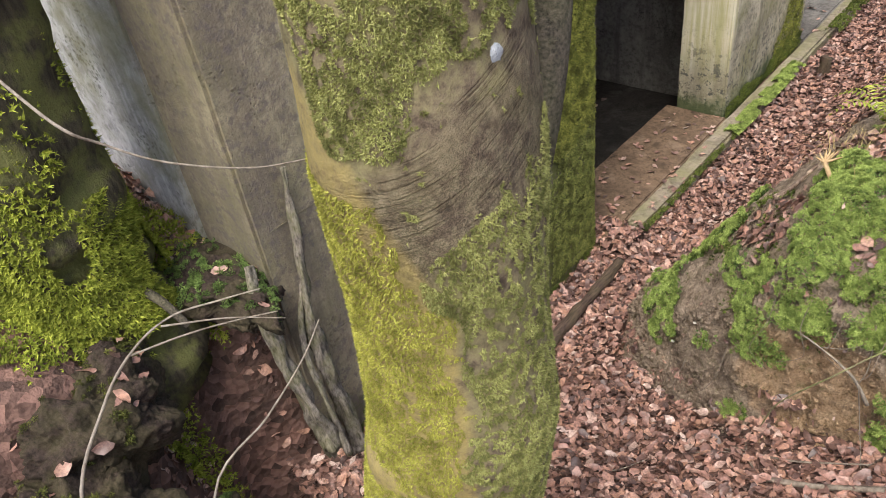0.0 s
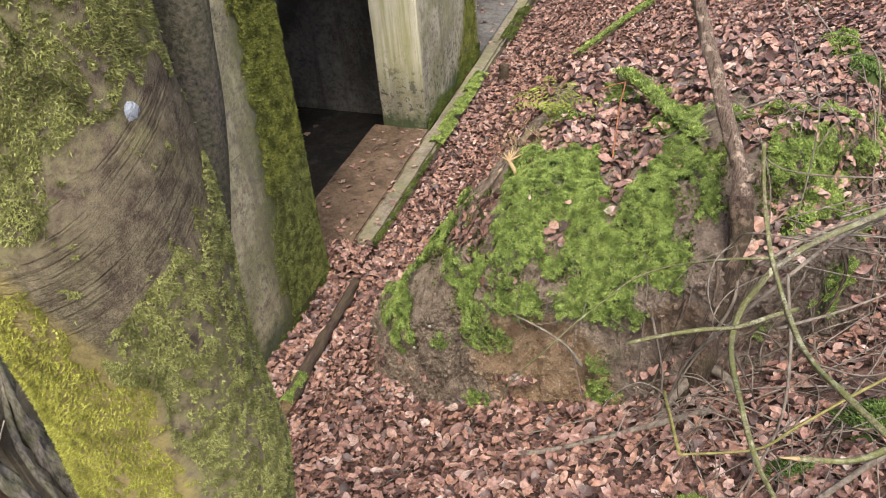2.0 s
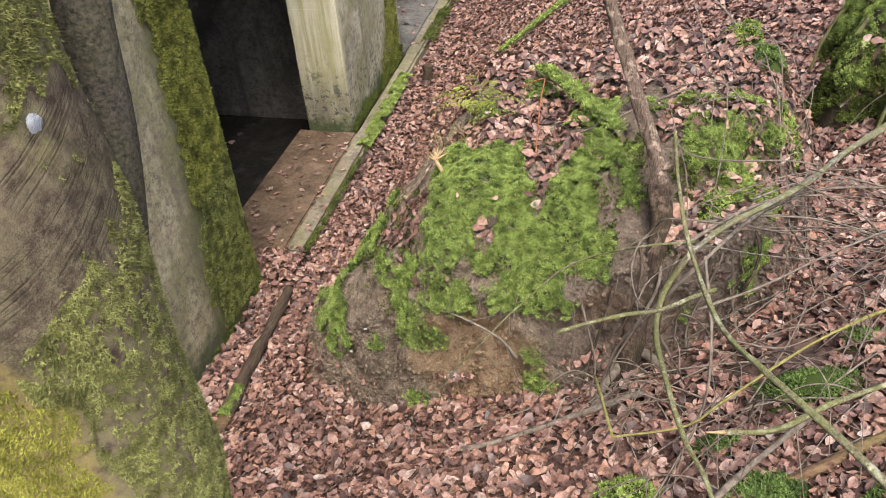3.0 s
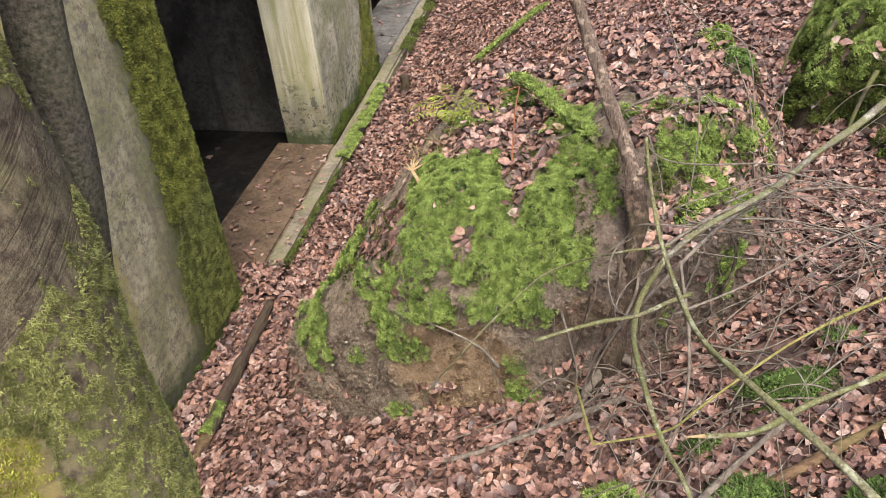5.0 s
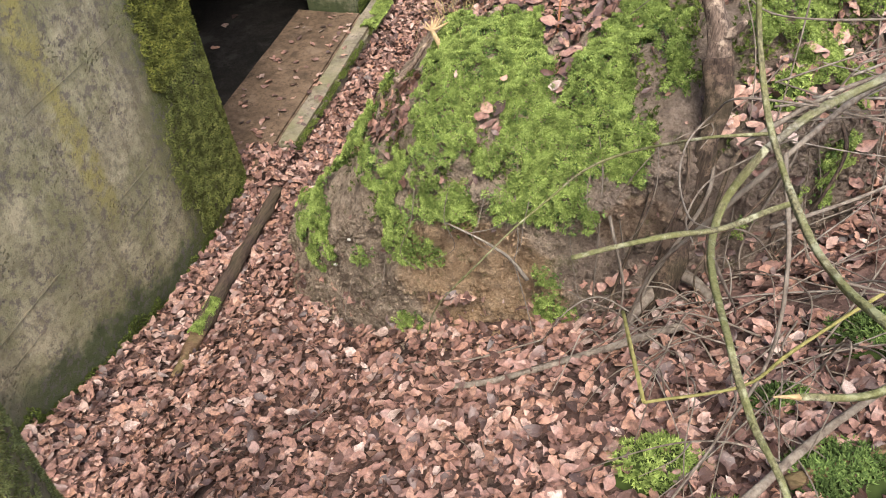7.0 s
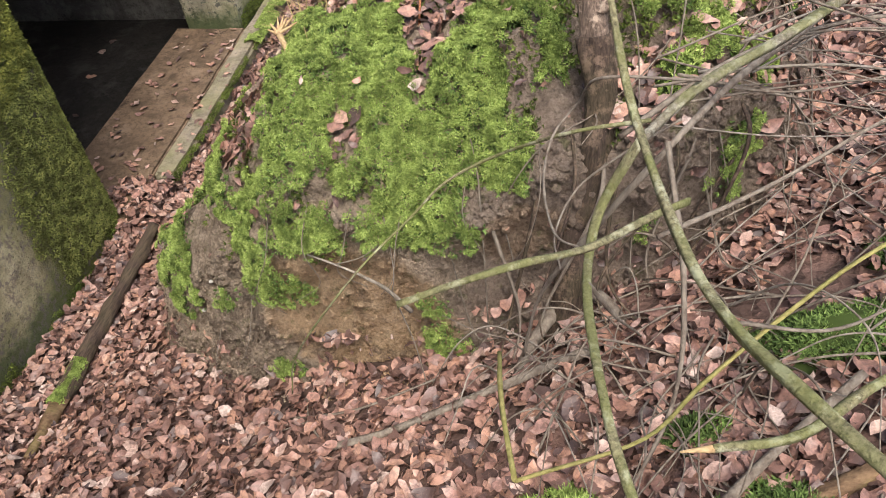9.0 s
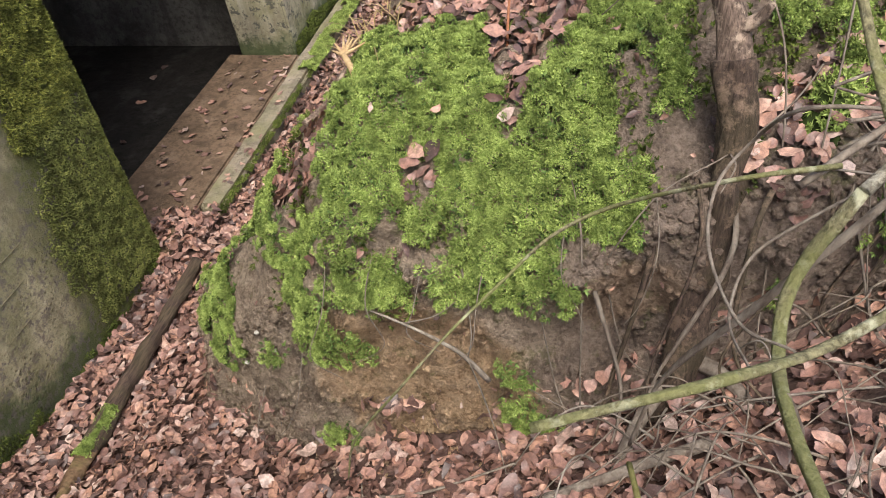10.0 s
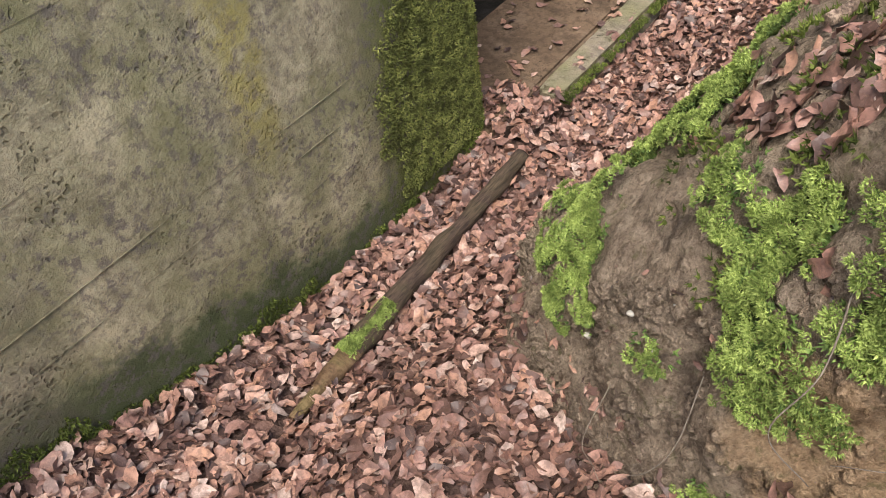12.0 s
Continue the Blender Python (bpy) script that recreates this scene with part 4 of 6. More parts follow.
def cushion_field(name, box, per_m2, size, mat, fn, keep, parent=None, lift=0.0, tilt=0.45, templates=SPRIG_T, move=None):
    x0, x1, y0, y1 = box
    c = int(per_m2 * 5 * (x1 - x0) * (y1 - y0))
    q = np.stack([rng.uniform(x0, x1, c), rng.uniform(y0, y1, c)], 1)
    e = 0.01
    gx = (fn(q[:, 0] + e, q[:, 1]) - fn(q[:, 0] - e, q[:, 1])) / (2 * e)
    gy = (fn(q[:, 0], q[:, 1] + e) - fn(q[:, 0], q[:, 1] - e)) / (2 * e)
    q = q[rng.uniform(0, 1, c) < np.sqrt(1 + gx * gx + gy * gy) / 5]
    q = q[keep(q[:, 0], q[:, 1])]
    puff = 0.010 * (1 + rough_noise(q[:, 0], q[:, 1], 17, 42)) + 0.010 * (1 + rough_noise(q[:, 0], q[:, 1], 30, 40)) + 0.008 * (1 + rough_noise(q[:, 0], q[:, 1], 75, 41))
    pts = np.column_stack([q, fn(q[:, 0], q[:, 1])])
    rot = frames_for(pts, fn, tilt, rng)
    if move:
        pts = move(pts)
    pts = pts + rot[:, :, 2] * (lift + puff)[:, None]
    return scatter(name, templates, pts, rot, rng.uniform(0.7, 1.4, len(pts)) * size, mat, parent, smooth=False)


mm = cushion_field("moss", (0.5, 2.6, -1.2, 0.4), 11500, 0.0165, M_MOSS, mound_z, moss_mask, mound, -0.004, 0.25, CLUMP_T, broken)
tagged(mm, "bright green feathery moss")
mb = cushion_field("moss", (0.5, 2.6, -1.2, 0.4), 22000, 0.010, M_MOSSG, mound_z, moss_mask, mound, -0.012, 0.6, SPRIG_T, broken)
tagged(mb, "deep green undergrowth of the moss")
under = cushion_field("moss", (0.5, 2.5, -1.2, 0.4), 6500, 0.012, M_MOSSD, mound_z, lambda x, y: (foot_depth(x, y) > 0.06) & (mound_z(x, y) > 0.75) & (rough_noise(x, y, 9, 51) + rough_noise(x, y, 21, 52) > 0.25) & (mound_z(x, y) > 0.5) & (y < -0.4), mound, -0.012, 0.45, SPRIG_T, broken)
tagged(under, "thin dark moss film")
ml = litter("leaf_drift", (0.6, 2.85, -1.2, 0.85), 2300, 0.03, 0.066, mound_z, leaf_drift, None, 0.22, 0.014, broken)
tagged(ml, "drifts of dry brown leaves caught on the mossy mound", "leaves", kind="stuff")
few = litter("leaf_drift", (0.7, 2.4, -1.2, 0.6), 40, 0.02, 0.05, mound_z, lambda x, y: foot_depth(x, y) > 0.05, None, 0.5, 0.02, broken)
tagged(few, "single dry leaves strewn over the moss", "leaves", kind="stuff")


def wall_fuzz(name, count, size, mat, plane, y0, y1, z0, z1, keep, parent, out=1.0):
    y, z = rng.uniform(y0, y1, count), rng.uniform(z0, z1, count)
    ok = keep(y, z)
    y, z = y[ok], z[ok]
    puff = 0.004 * (1 + rough_noise(y, z, 22, 60)) + 0.003 * (1 + rough_noise(y, z, 60, 61))
    pts = np.stack([plane + puff, y, z], 1)
    n = np.tile([1.0, 0.0, 0.25], (len(y), 1))
    return scatter(name, SPRIG_T, pts, from_normals(n, 0.5, rng), rng.uniform(0.6, 1.35, len(y)) * size, mat, parent, smooth=False)


def jamb_zone(y, z):
    lim = -0.35 - 0.12 * smoothstep(0.95, 0.35, z) + 0.05 * rough_noise(y, z, 9, 62) + 0.03 * rough_noise(y, z, 25, 63)
    thin = rng.uniform(0, 1, len(y)) < 0.25 + 0.75 * smoothstep(-0.05, 0.14, y - lim)
    return (y > lim) & thin & (rough_noise(y, z, 30, 64) > -0.8)


wf = wall_fuzz("moss", 42000, 0.0105, M_WALLM, 0.0, -0.62, 0.008, 0.62, 2.3, lambda y, z: jamb_zone(y, z) & (z > 0.8 + 0.25 * rough_noise(y, z, 4, 65)), wall_front)
tagged(wf, "yellow-green moss cushion on the jamb")
wg = wall_fuzz("moss", 30000, 0.0075, M_JAMBLOW, 0.0, -0.62, 0.008, 0.0, 1.1, lambda y, z: jamb_zone(y, z) & (z < 0.95 + 0.25 * rough_noise(y, z, 4, 65)), wall_front)
tagged(wg, "short dark green moss on the lower jamb")
wb = wall_fuzz("moss", 26000, 0.010, M_MOSSD, 0.0, -2.0, 0.0, -0.05, 0.75,
               lambda y, z: z < ground_z(np.full(len(y), 0.02), y) + 0.05 + 0.05 * rough_noise(y, z, 5, 66) + 0.04 * rough_noise(y, z, 17, 67), wall_front)
tagged(wb, "dark green moss along the wall foot")
# moss that hangs round the corner of the jamb
c = 9000
z = rng.uniform(0.0, 2.3, c)
x = -np.abs(rng.normal(0, 0.03, c))
pts = np.stack([x, 0.004 + 0.006 * (1 + rough_noise(z, x, 18, 68)), z], 1)
wc = scatter("moss", SPRIG_T, pts, from_normals(np.tile([0.3, 1.0, 0.2], (c, 1)), 0.5, rng), rng.uniform(0.006, 0.013, c), M_WALLM, wall_front, smooth=False)
tagged(wc, "olive-green moss on the jamb edge")
pf = wall_fuzz("moss", 12000, 0.013, M_WALLM, 0.012, 2.6, 3.16, -0.02, 2.2,
               lambda y, z: (y > 2.82 - 0.25 * smoothstep(0.5, 0.0, z) + 0.05 * rough_noise(y, z, 8, 70)) & (y < 3.12 + 0.03 * rough_noise(y, z, 8, 71)), pier)
tagged(pf, "olive moss streak down the pier")
pb = wall_fuzz("moss", 5000, 0.012, M_MOSSD, 0.012, 1.77, 3.2, -0.02, 0.2, lambda y, z: z < 0.06 + 0.05 * rough_noise(y, z, 9, 73) + 0.08 * smoothstep(2.4, 2.9, y), pier)
tagged(pb, "dark moss along the pier foot")


def kerb_moss(name, y0, y1, x0, x1, per, size, mat, h):
    c = int(per * (y1 - y0))
    y = rng.uniform(y0, y1, c)
    x = rng.uniform(x0, x1, c)
    ok = rough_noise(x, y, 8, 75) + 0.5 * rough_noise(x, y, 20, 76) > -0.35
    x, y = x[ok], y[ok]
    mid = (x0 + x1) / 2
    zz = h * np.sqrt(np.clip(1 - ((x - mid) / (x1 - mid + 0.01)) ** 2, 0, 1)) * (0.75 + 0.4 * rough_noise(x, y, 14, 77)) + 0.004
    n = np.stack([(x - mid) * 12, np.zeros(len(x)), np.ones(len(x))], 1)
    return scatter(name, SPRIG_T, np.stack([x, y, zz], 1), from_normals(n, 0.45, rng), rng.uniform(0.7, 1.35, len(x)) * size, mat, kerb, smooth=False)


tagged(kerb_moss("moss", 1.5, 2.75, 0.115, 0.225, 4200, 0.012, M_MOSS, 0.035), "bright green moss cushions")
tagged(kerb_moss("moss", 0.25, 1.6, 0.168, 0.21, 1500, 0.009, M_MOSSD, 0.010), "dark moss fringe")
tagged(kerb_moss("moss", 3.2, 5.5, 0.13, 0.25, 1600, 0.013, M_MOSSD, 0.03), "dark moss fringe")


# ---------- board marks cast into the wall ----------
def seam(y0, y1, z, thick, sink):
    bm = bmesh.new()
    k = 28
    rows = []
    for i in range(k + 1):
        y = y0 + (y1 - y0) * i / k
        w = thick * (0.35 + 1.2 * abs(noise.noise(Vector((y * 9, z * 30, 0)))))
        zc = z + 0.004 * noise.noise(Vector((y * 3, z * 7, 2)))
        rows.append([bm.verts.new(q) for q in ((-0.004, y, zc - w), (sink, y, zc), (-0.004, y, zc + w))])
    for a, b in zip(rows, rows[1:]):
        for s in range(2):
            bm.faces.new((a[s], b[s], b[s + 1], a[s + 1]))
    return part("board_mark", bm, M_SEAM, wall_front)


for y0, y1, z, th in ((-1.75, -0.55, 0.545, 0.0022), (-1.6, -0.62, 0.435, 0.0016), (-1.9, -0.8, 0.81, 0.0018), (-2.0, -0.5, 1.08, 0.0018), (-1.2, -0.5, 0.31, 0.0012), (-2.0, -0.45, 1.36, 0.002), (-2.0, -0.4, 1.64, 0.002), (-2.0, -0.4, 1.92, 0.002)):
    seam(y0, y1, z, th * 0.8, 0.0009)


# ---------- fallen branches ----------
def branch(name, pieces, label, group=""):
    """A branch of several limbs; the first names the stem."""
    at = Vector(pieces[0][1][0])
    e = empty(name, at, label, "branch", group)
    rig([limb(n, pts, r0, r1, mat, sides=sd, k=7, knots=0.3) for n, pts, r0, r1, mat, sd in pieces], e)
    return e


branch("fallen_branch", [
    ("stem", [(2.06, -1.36, 1.84), (2.08, -1.41, 1.73), (2.11, -1.54, 1.65), (2.15, -1.73, 1.63), (2.18, -1.84, 1.645), (2.215, -1.93, 1.675), (2.29, -2.05, 1.69), (2.36, -2.15, 1.69), (2.46, -2.28, 1.66), (2.75, -2.6, 1.5), (2.95, -2.8, 1.3)], 0.00408, 0.00816, M_BRANCH, 12),
    ("twig", [(2.18, -1.84, 1.645), (2.28, -1.82, 1.62), (2.38, -1.76, 1.63)], 0.00204, 0.00102, M_TWIG, 6),
], "long bent green-lichened branch leaning over the leaves", "tangle of fallen branches")
branch("fallen_branch", [
    ("stem", [(3.75, -0.1, 1.36), (3.3, -0.3, 1.60), (2.98, -0.5, 1.62), (2.75, -0.66, 1.51), (2.60, -0.86, 1.53), (2.46, -1.07, 1.55), (2.35, -1.19, 1.55), (2.23, -1.31, 1.55), (2.14, -1.39, 1.51)], 0.0125, 0.0072, M_GREYB, 14),
    ("stem", [(2.14, -1.39, 1.51), (2.09, -1.42, 1.41), (2.07, -1.50, 1.37), (2.07, -1.62, 1.39), (2.085, -1.80, 1.44), (2.12, -1.92, 1.42), (2.17, -2.04, 1.40), (2.24, -2.25, 1.22), (2.28, -2.4, 1.02)], 0.00748, 0.00442, M_BRANCH, 12),
    ("side_limb", [(2.52, -0.97, 1.53), (2.42, -1.06, 1.49), (2.30, -1.19, 1.48), (2.19, -1.33, 1.45), (2.08, -1.32, 1.25), (1.99, -1.25, 1.0), (1.95, -1.22, 0.75)], 0.0068, 0.00408, M_TWIG, 10),
    ("side_limb", [(2.20, -1.48, 1.47), (2.14, -1.54, 1.49), (2.06, -1.60, 1.49), (1.98, -1.66, 1.52), (1.91, -1.68, 1.505), (1.83, -1.69, 1.47)], 0.00544, 0.00476, M_BRANCH, 10),
    ("twig", [(2.17, -1.22, 1.42), (2.03, -1.26, 1.42), (1.89, -1.15, 1.28), (1.80, -1.18, 1.24), (1.73, -1.22, 1.18), (1.65, -1.31, 1.14), (1.57, -1.37, 1.06), (1.46, -1.36, 0.88), (1.42, -1.36, 0.74)], 0.00374, 0.001904, M_BRANCH, 8),
    ("twig", [(2.22, -1.32, 1.56), (2.08, -1.36, 1.59), (2.05, -1.27, 1.49), (2.01, -1.31, 1.45), (2.0, -1.39, 1.42), (2.02, -1.51, 1.43), (2.06, -1.57, 1.46)], 0.00238, 0.0017, M_TWIG, 7),
    ("twig", [(2.20, -1.33, 1.50), (2.11, -1.36, 1.45), (2.05, -1.38, 1.40), (2.02, -1.47, 1.39), (2.03, -1.57, 1.42)], 0.00204, 0.00136, M_TWIG, 7),
    ("twig", [(2.5, -0.98, 1.55), (2.40, -1.02, 1.58), (2.25, -1.02, 1.57), (2.15, -0.98, 1.56), (2.09, -0.90, 1.57)], 0.00306, 0.0017, M_TWIG, 7),
    ("twig", [(2.46, -1.04, 1.57), (2.62, -1.12, 1.58), (2.80, -1.08, 1.52), (3.0, -0.98, 1.42)], 0.00272, 0.0017, M_TWIG, 7),
    ("twig", [(2.40, -1.10, 1.57), (2.55, -1.20, 1.55), (2.66, -1.22, 1.45), (2.74, -1.3, 1.3)], 0.00238, 0.00136, M_TWIG, 7),
    ("twig", [(2.17, -1.46, 1.38), (2.34, -1.36, 1.40), (2.5, -1.26, 1.44), (2.72, -1.10, 1.44), (2.95, -0.95, 1.36)], 0.00374, 0.00272, M_TWIG, 8),
    ("twig", [(2.18, -1.36, 1.48), (2.21, -1.50, 1.34), (2.21, -1.60, 1.18), (2.15, -1.68, 1.0), (2.07, -1.78, 0.86)], 0.00442, 0.00272, M_TWIG, 8),
    ("twig", [(2.07, -1.56, 1.38), (2.12, -1.50, 1.24), (2.17, -1.38, 1.06), (2.20, -1.28, 0.92)], 0.0034, 0.00204, M_TWIG, 8),
], "mossy grey fallen branch with forked side limbs beside the mound", "tangle of fallen branches")


def low(pts, lift):
    return [on_ground(x, y, h + lift) for x, y, h in pts]


branch("fallen_branch", [("stem", [(1.98, -1.80, 1.25), (2.16, -1.68, 1.18), (2.27, -1.53, 1.12), (2.47, -1.34, 1.14), (2.65, -1.2, 1.16), (2.9, -1.02, 1.15), (3.15, -0.85, 1.14)], 0.00272, 0.00544, M_YELLOW, 10),
                         ("side_limb", [(1.98, -1.80, 1.25), (1.95, -1.66, 1.22), (1.93, -1.50, 1.13)], 0.00374, 0.00408, M_YELLOW, 9)],
       "snapped yellow-green branch with a forked tip over the leaves", "tangle of fallen branches")
snapped = branch("snapped_stick", [("stem", [(2.25, -1.70, 1.2), (2.38, -1.66, 1.19), (2.52, -1.55, 1.18), (2.75, -1.42, 1.2), (3.0, -1.3, 1.24)], 0.0068, 0.0085, M_BRANCH, 10)],
                 "thick stick with a pale snapped end", "tangle of fallen branches")
rig([limb("split_tip", [(2.205, -1.712, 1.205), (2.23, -1.705, 1.202), (2.252, -1.70, 1.2)], 0.0018, 0.0066, M_WOOD, sides=9, label="pale fresh split wood")], snapped)
branch("fallen_stick", [("stem", low([(2.0, -1.98, 0.1), (2.2, -1.78, 0.07), (2.36, -1.6, 0.05), (2.55, -1.45, 0.1)], 0.0), 0.012, 0.008, M_TWIG, 9)], "bare brown stick lying across leaves", "tangle of fallen branches")
branch("rotten_branch", [("stem", low([(2.3, -1.70, 0.03), (2.5, -1.62, 0.03), (2.75, -1.5, 0.03), (3.0, -1.42, 0.03)], 0.0), 0.017, 0.012, M_ROT, 10)], "rotten orange-brown branch half buried in leaves", "tangle of fallen branches")
branch("rotten_branch", [("stem", low([(2.35, -1.88, 0.02), (2.6, -1.80, 0.03), (2.85, -1.74, 0.02)], 0.0), 0.018, 0.012, M_ROT, 10)], "rotten orange-brown branch half buried in leaves", "tangle of fallen branches")
branch("fallen_stick", [("stem", low([(1.45, -1.36, 0.02), (1.65, -1.33, 0.03), (1.9, -1.26, 0.04), (2.1, -1.2, 0.05)], 0.0), 0.009, 0.012, M_TWIG, 9)], "grey stick along the foot of the mound", "tangle of fallen branches")
branch("fallen_stick", [("stem", [on_ground(1.30, -1.23, 0.012), on_ground(1.5, -1.24, 0.03), on_ground(1.72, -1.19, 0.05)], 0.004, 0.003, M_TWIG, 7)], "thin pale twig at the foot of the mound", "tangle of fallen branches")
branch("broken_root", [("stem", [(1.36, -1.03, 0.885), (1.495, -1.055, 0.85), (1.56, -1.065, 0.82), (1.60, -1.065, 0.785), (1.65, -1.06, 0.70)], 0.002, 0.006, M_PALE, 8),
                       ("twig", [(1.61, -1.065, 0.775), (1.655, -1.10, 0.62), (1.70, -1.2, 0.56)], 0.002, 0.0015, M_TWIG, 6),
                       ("twig", [(1.47, -1.05, 0.855), (1.55, -1.05, 0.89), (1.61, -1.02, 0.93)], 0.0018, 0.001, M_TWIG, 6),
                       ("twig", [(1.57, -0.90, 1.06), (1.60, -0.99, 0.97), (1.62, -1.05, 0.85), (1.61, -1.066, 0.78)], 0.0022, 0.0015, M_TWIG, 6)],
       "thin broken pale root sticking out of the clay", "tangle of fallen branches")
# fine rootlets hanging from the broken edge
for i in range(8):
    x = 1.0 + 0.95 * i / 7 + 0.03 * math.sin(i * 7.3)
    y = -0.93 - 0.10 * math.sin((x - 0.6) * 2.0)
    z = float(mound_z(x, y + 0.06))
    pts = [(x, y + 0.05, z), (x + 0.01 * math.sin(i), y - 0.05, z - 0.06), (x + 0.03 * math.cos(i * 2.1), y - 0.065 - 0.02 * (i % 3), z - 0.10 - 0.02 * (i % 4)), (x + 0.05 * math.cos(i * 3.1), y - 0.07 - 0.02 * (i % 3), z - 0.14 - 0.03 * (i % 4))]
    branch("rootlet", [("stem", pts, 0.0014, 0.0007, M_TWIG, 5)], "hair-thin root hanging from the broken soil", "rootlets in the bank")

rrng = random.Random(33)
for i in range(9):
    x = 1.88 + 0.62 * i / 8 + rrng.uniform(-0.03, 0.03)
    y0 = -0.93 + 0.10 * smoothstep(2.1, 2.5, x)
    top = Vector((x, float(y0) + 0.08, float(mound_z(x, y0 + 0.08)) - 0.02))
    foot = Vector((x + rrng.uniform(-0.16, 0.14), float(y0) - rrng.uniform(0.12, 0.26), 0.0))
    foot.z = float(ground_z(foot.x, foot.y)) + 0.005
    mid_a = top.lerp(foot, 0.3) + Vector((rrng.uniform(-0.09, 0.09), -0.045, 0.05))
    mid_b = top.lerp(foot, 0.68) + Vector((rrng.uniform(-0.09, 0.09), -0.01, -0.04))
    branch("bank_root", [("stem", [top, mid_a, mid_b, foot], rrng.uniform(0.003, 0.008), 0.002, M_WETBARK if i % 3 else M_TWIG, 8)], "gnarled bare root hanging down the broken bank", "roots in the bank")

branch("mossy_branch", [("stem", [(1.60, 0.06, 1.32), (1.68, -0.04, 1.34), (1.76, -0.17, 1.34), (1.86, -0.33, 1.34), (1.95, -0.47, 1.33)], 0.026, 0.014, M_BRANCH, 12),
                        ("twig", [(1.72, -0.40, 1.25), (1.88, -0.36, 1.31), (2.02, -0.30, 1.36), (2.2, -0.2, 1.40)], 0.005, 0.004, M_TWIG, 7)],
       "moss-grown branch lying on the mound", "tangle of fallen branches")
branch("dry_stem", [("stem", [(1.655, -0.62, 1.20), (1.64, -0.45, 1.27), (1.63, -0.25, 1.33), (1.63, -0.08, 1.36)], 0.0035, 0.003, M_RED, 7), ("twig", [(1.63, -0.08, 1.36), (1.58, -0.1, 1.35), (1.53, -0.12, 1.335)], 0.003, 0.002, M_RED, 6)],
       "thin reddish dry stem standing in the leaves", "tangle of fallen branches")
stick = branch("split_stick", [("stem", [(1.25, -0.52, 1.20), (1.30, -0.60, 1.19), (1.345, -0.68, 1.17)], 0.007, 0.009, M_WOOD, 9)], "snapped stick of fresh orange splintered wood", "tangle of fallen branches")
rig([limb("splinter", [(1.25, -0.52, 1.20), (1.25 + dx, -0.52 + dy, 1.20 + dz)], 0.006, 0.0015, M_WOOD, sides=6) for dx, dy, dz in
     ((-0.03, 0.03, 0.015), (-0.015, 0.055, 0.02), (-0.005, 0.075, 0.015), (0.012, 0.05, 0.02), (-0.035, 0.015, 0.005), (0.02, 0.085, 0.01), (-0.02, 0.06, 0.0), (0.045, 0.045, 0.012))], stick)
branch("bark_shard", [("stem", [on_ground(1.10, -0.52, 0.03), on_ground(1.14, -0.44, 0.04), on_ground(1.19, -0.36, 0.03)], 0.012, 0.006, M_DEAD, 6)], "reddish shard of dry bark on the mound edge", "tangle of fallen branches")
branch("fallen_stick", [("stem", [on_ground(0.62, -0.06, 0.012), on_ground(0.72, -0.1, 0.014), on_ground(0.84, -0.16, 0.02)], 0.009, 0.007, M_TWIG, 8)], "short dark stick beside the mound", "tangle of fallen branches")
branch("fallen_stick", [("stem", [on_ground(0.12, -1.02, 0.018), on_ground(0.15, -0.90, 0.022), on_ground(0.17, -0.76, 0.018)], 0.006, 0.005, M_LOG, 8)], "dark broken stick near the log", "tangle of fallen branches")

frng = random.Random(21)
fan = []
for i in range(18):
    u = i / 17
    p0 = Vector((2.17 + 0.35 * u * frng.random(), -1.20 + 0.22 * u, 1.44 + frng.uniform(-0.05, 0.07)))
    p3 = Vector((2.70 + 0.35 * frng.random(), -1.12 + 0.5 * frng.random(), 1.22 + frng.uniform(-0.12, 0.2)))
    bow = Vector((frng.uniform(-0.03, 0.03), frng.uniform(-0.08, 0.08), frng.uniform(-0.02, 0.10)))
    fan.append(("twig", [p0, p0.lerp(p3, 0.33) + bow, p0.lerp(p3, 0.7) + bow * 0.7, p3], frng.uniform(0.0018, 0.003), 0.0009, M_PALE if i % 4 == 1 else M_TWIG, 6))
branch("fallen_branch", [("stem", [(2.12, -1.24, 1.40), (2.3, -1.12, 1.47), (2.5, -0.98, 1.46), (2.72, -0.84, 1.40), (3.0, -0.7, 1.3)], 0.005, 0.003, M_TWIG, 8)] + fan,
       "fan of fine bare grey twigs beside the dead trunk", "tangle of fallen branches")

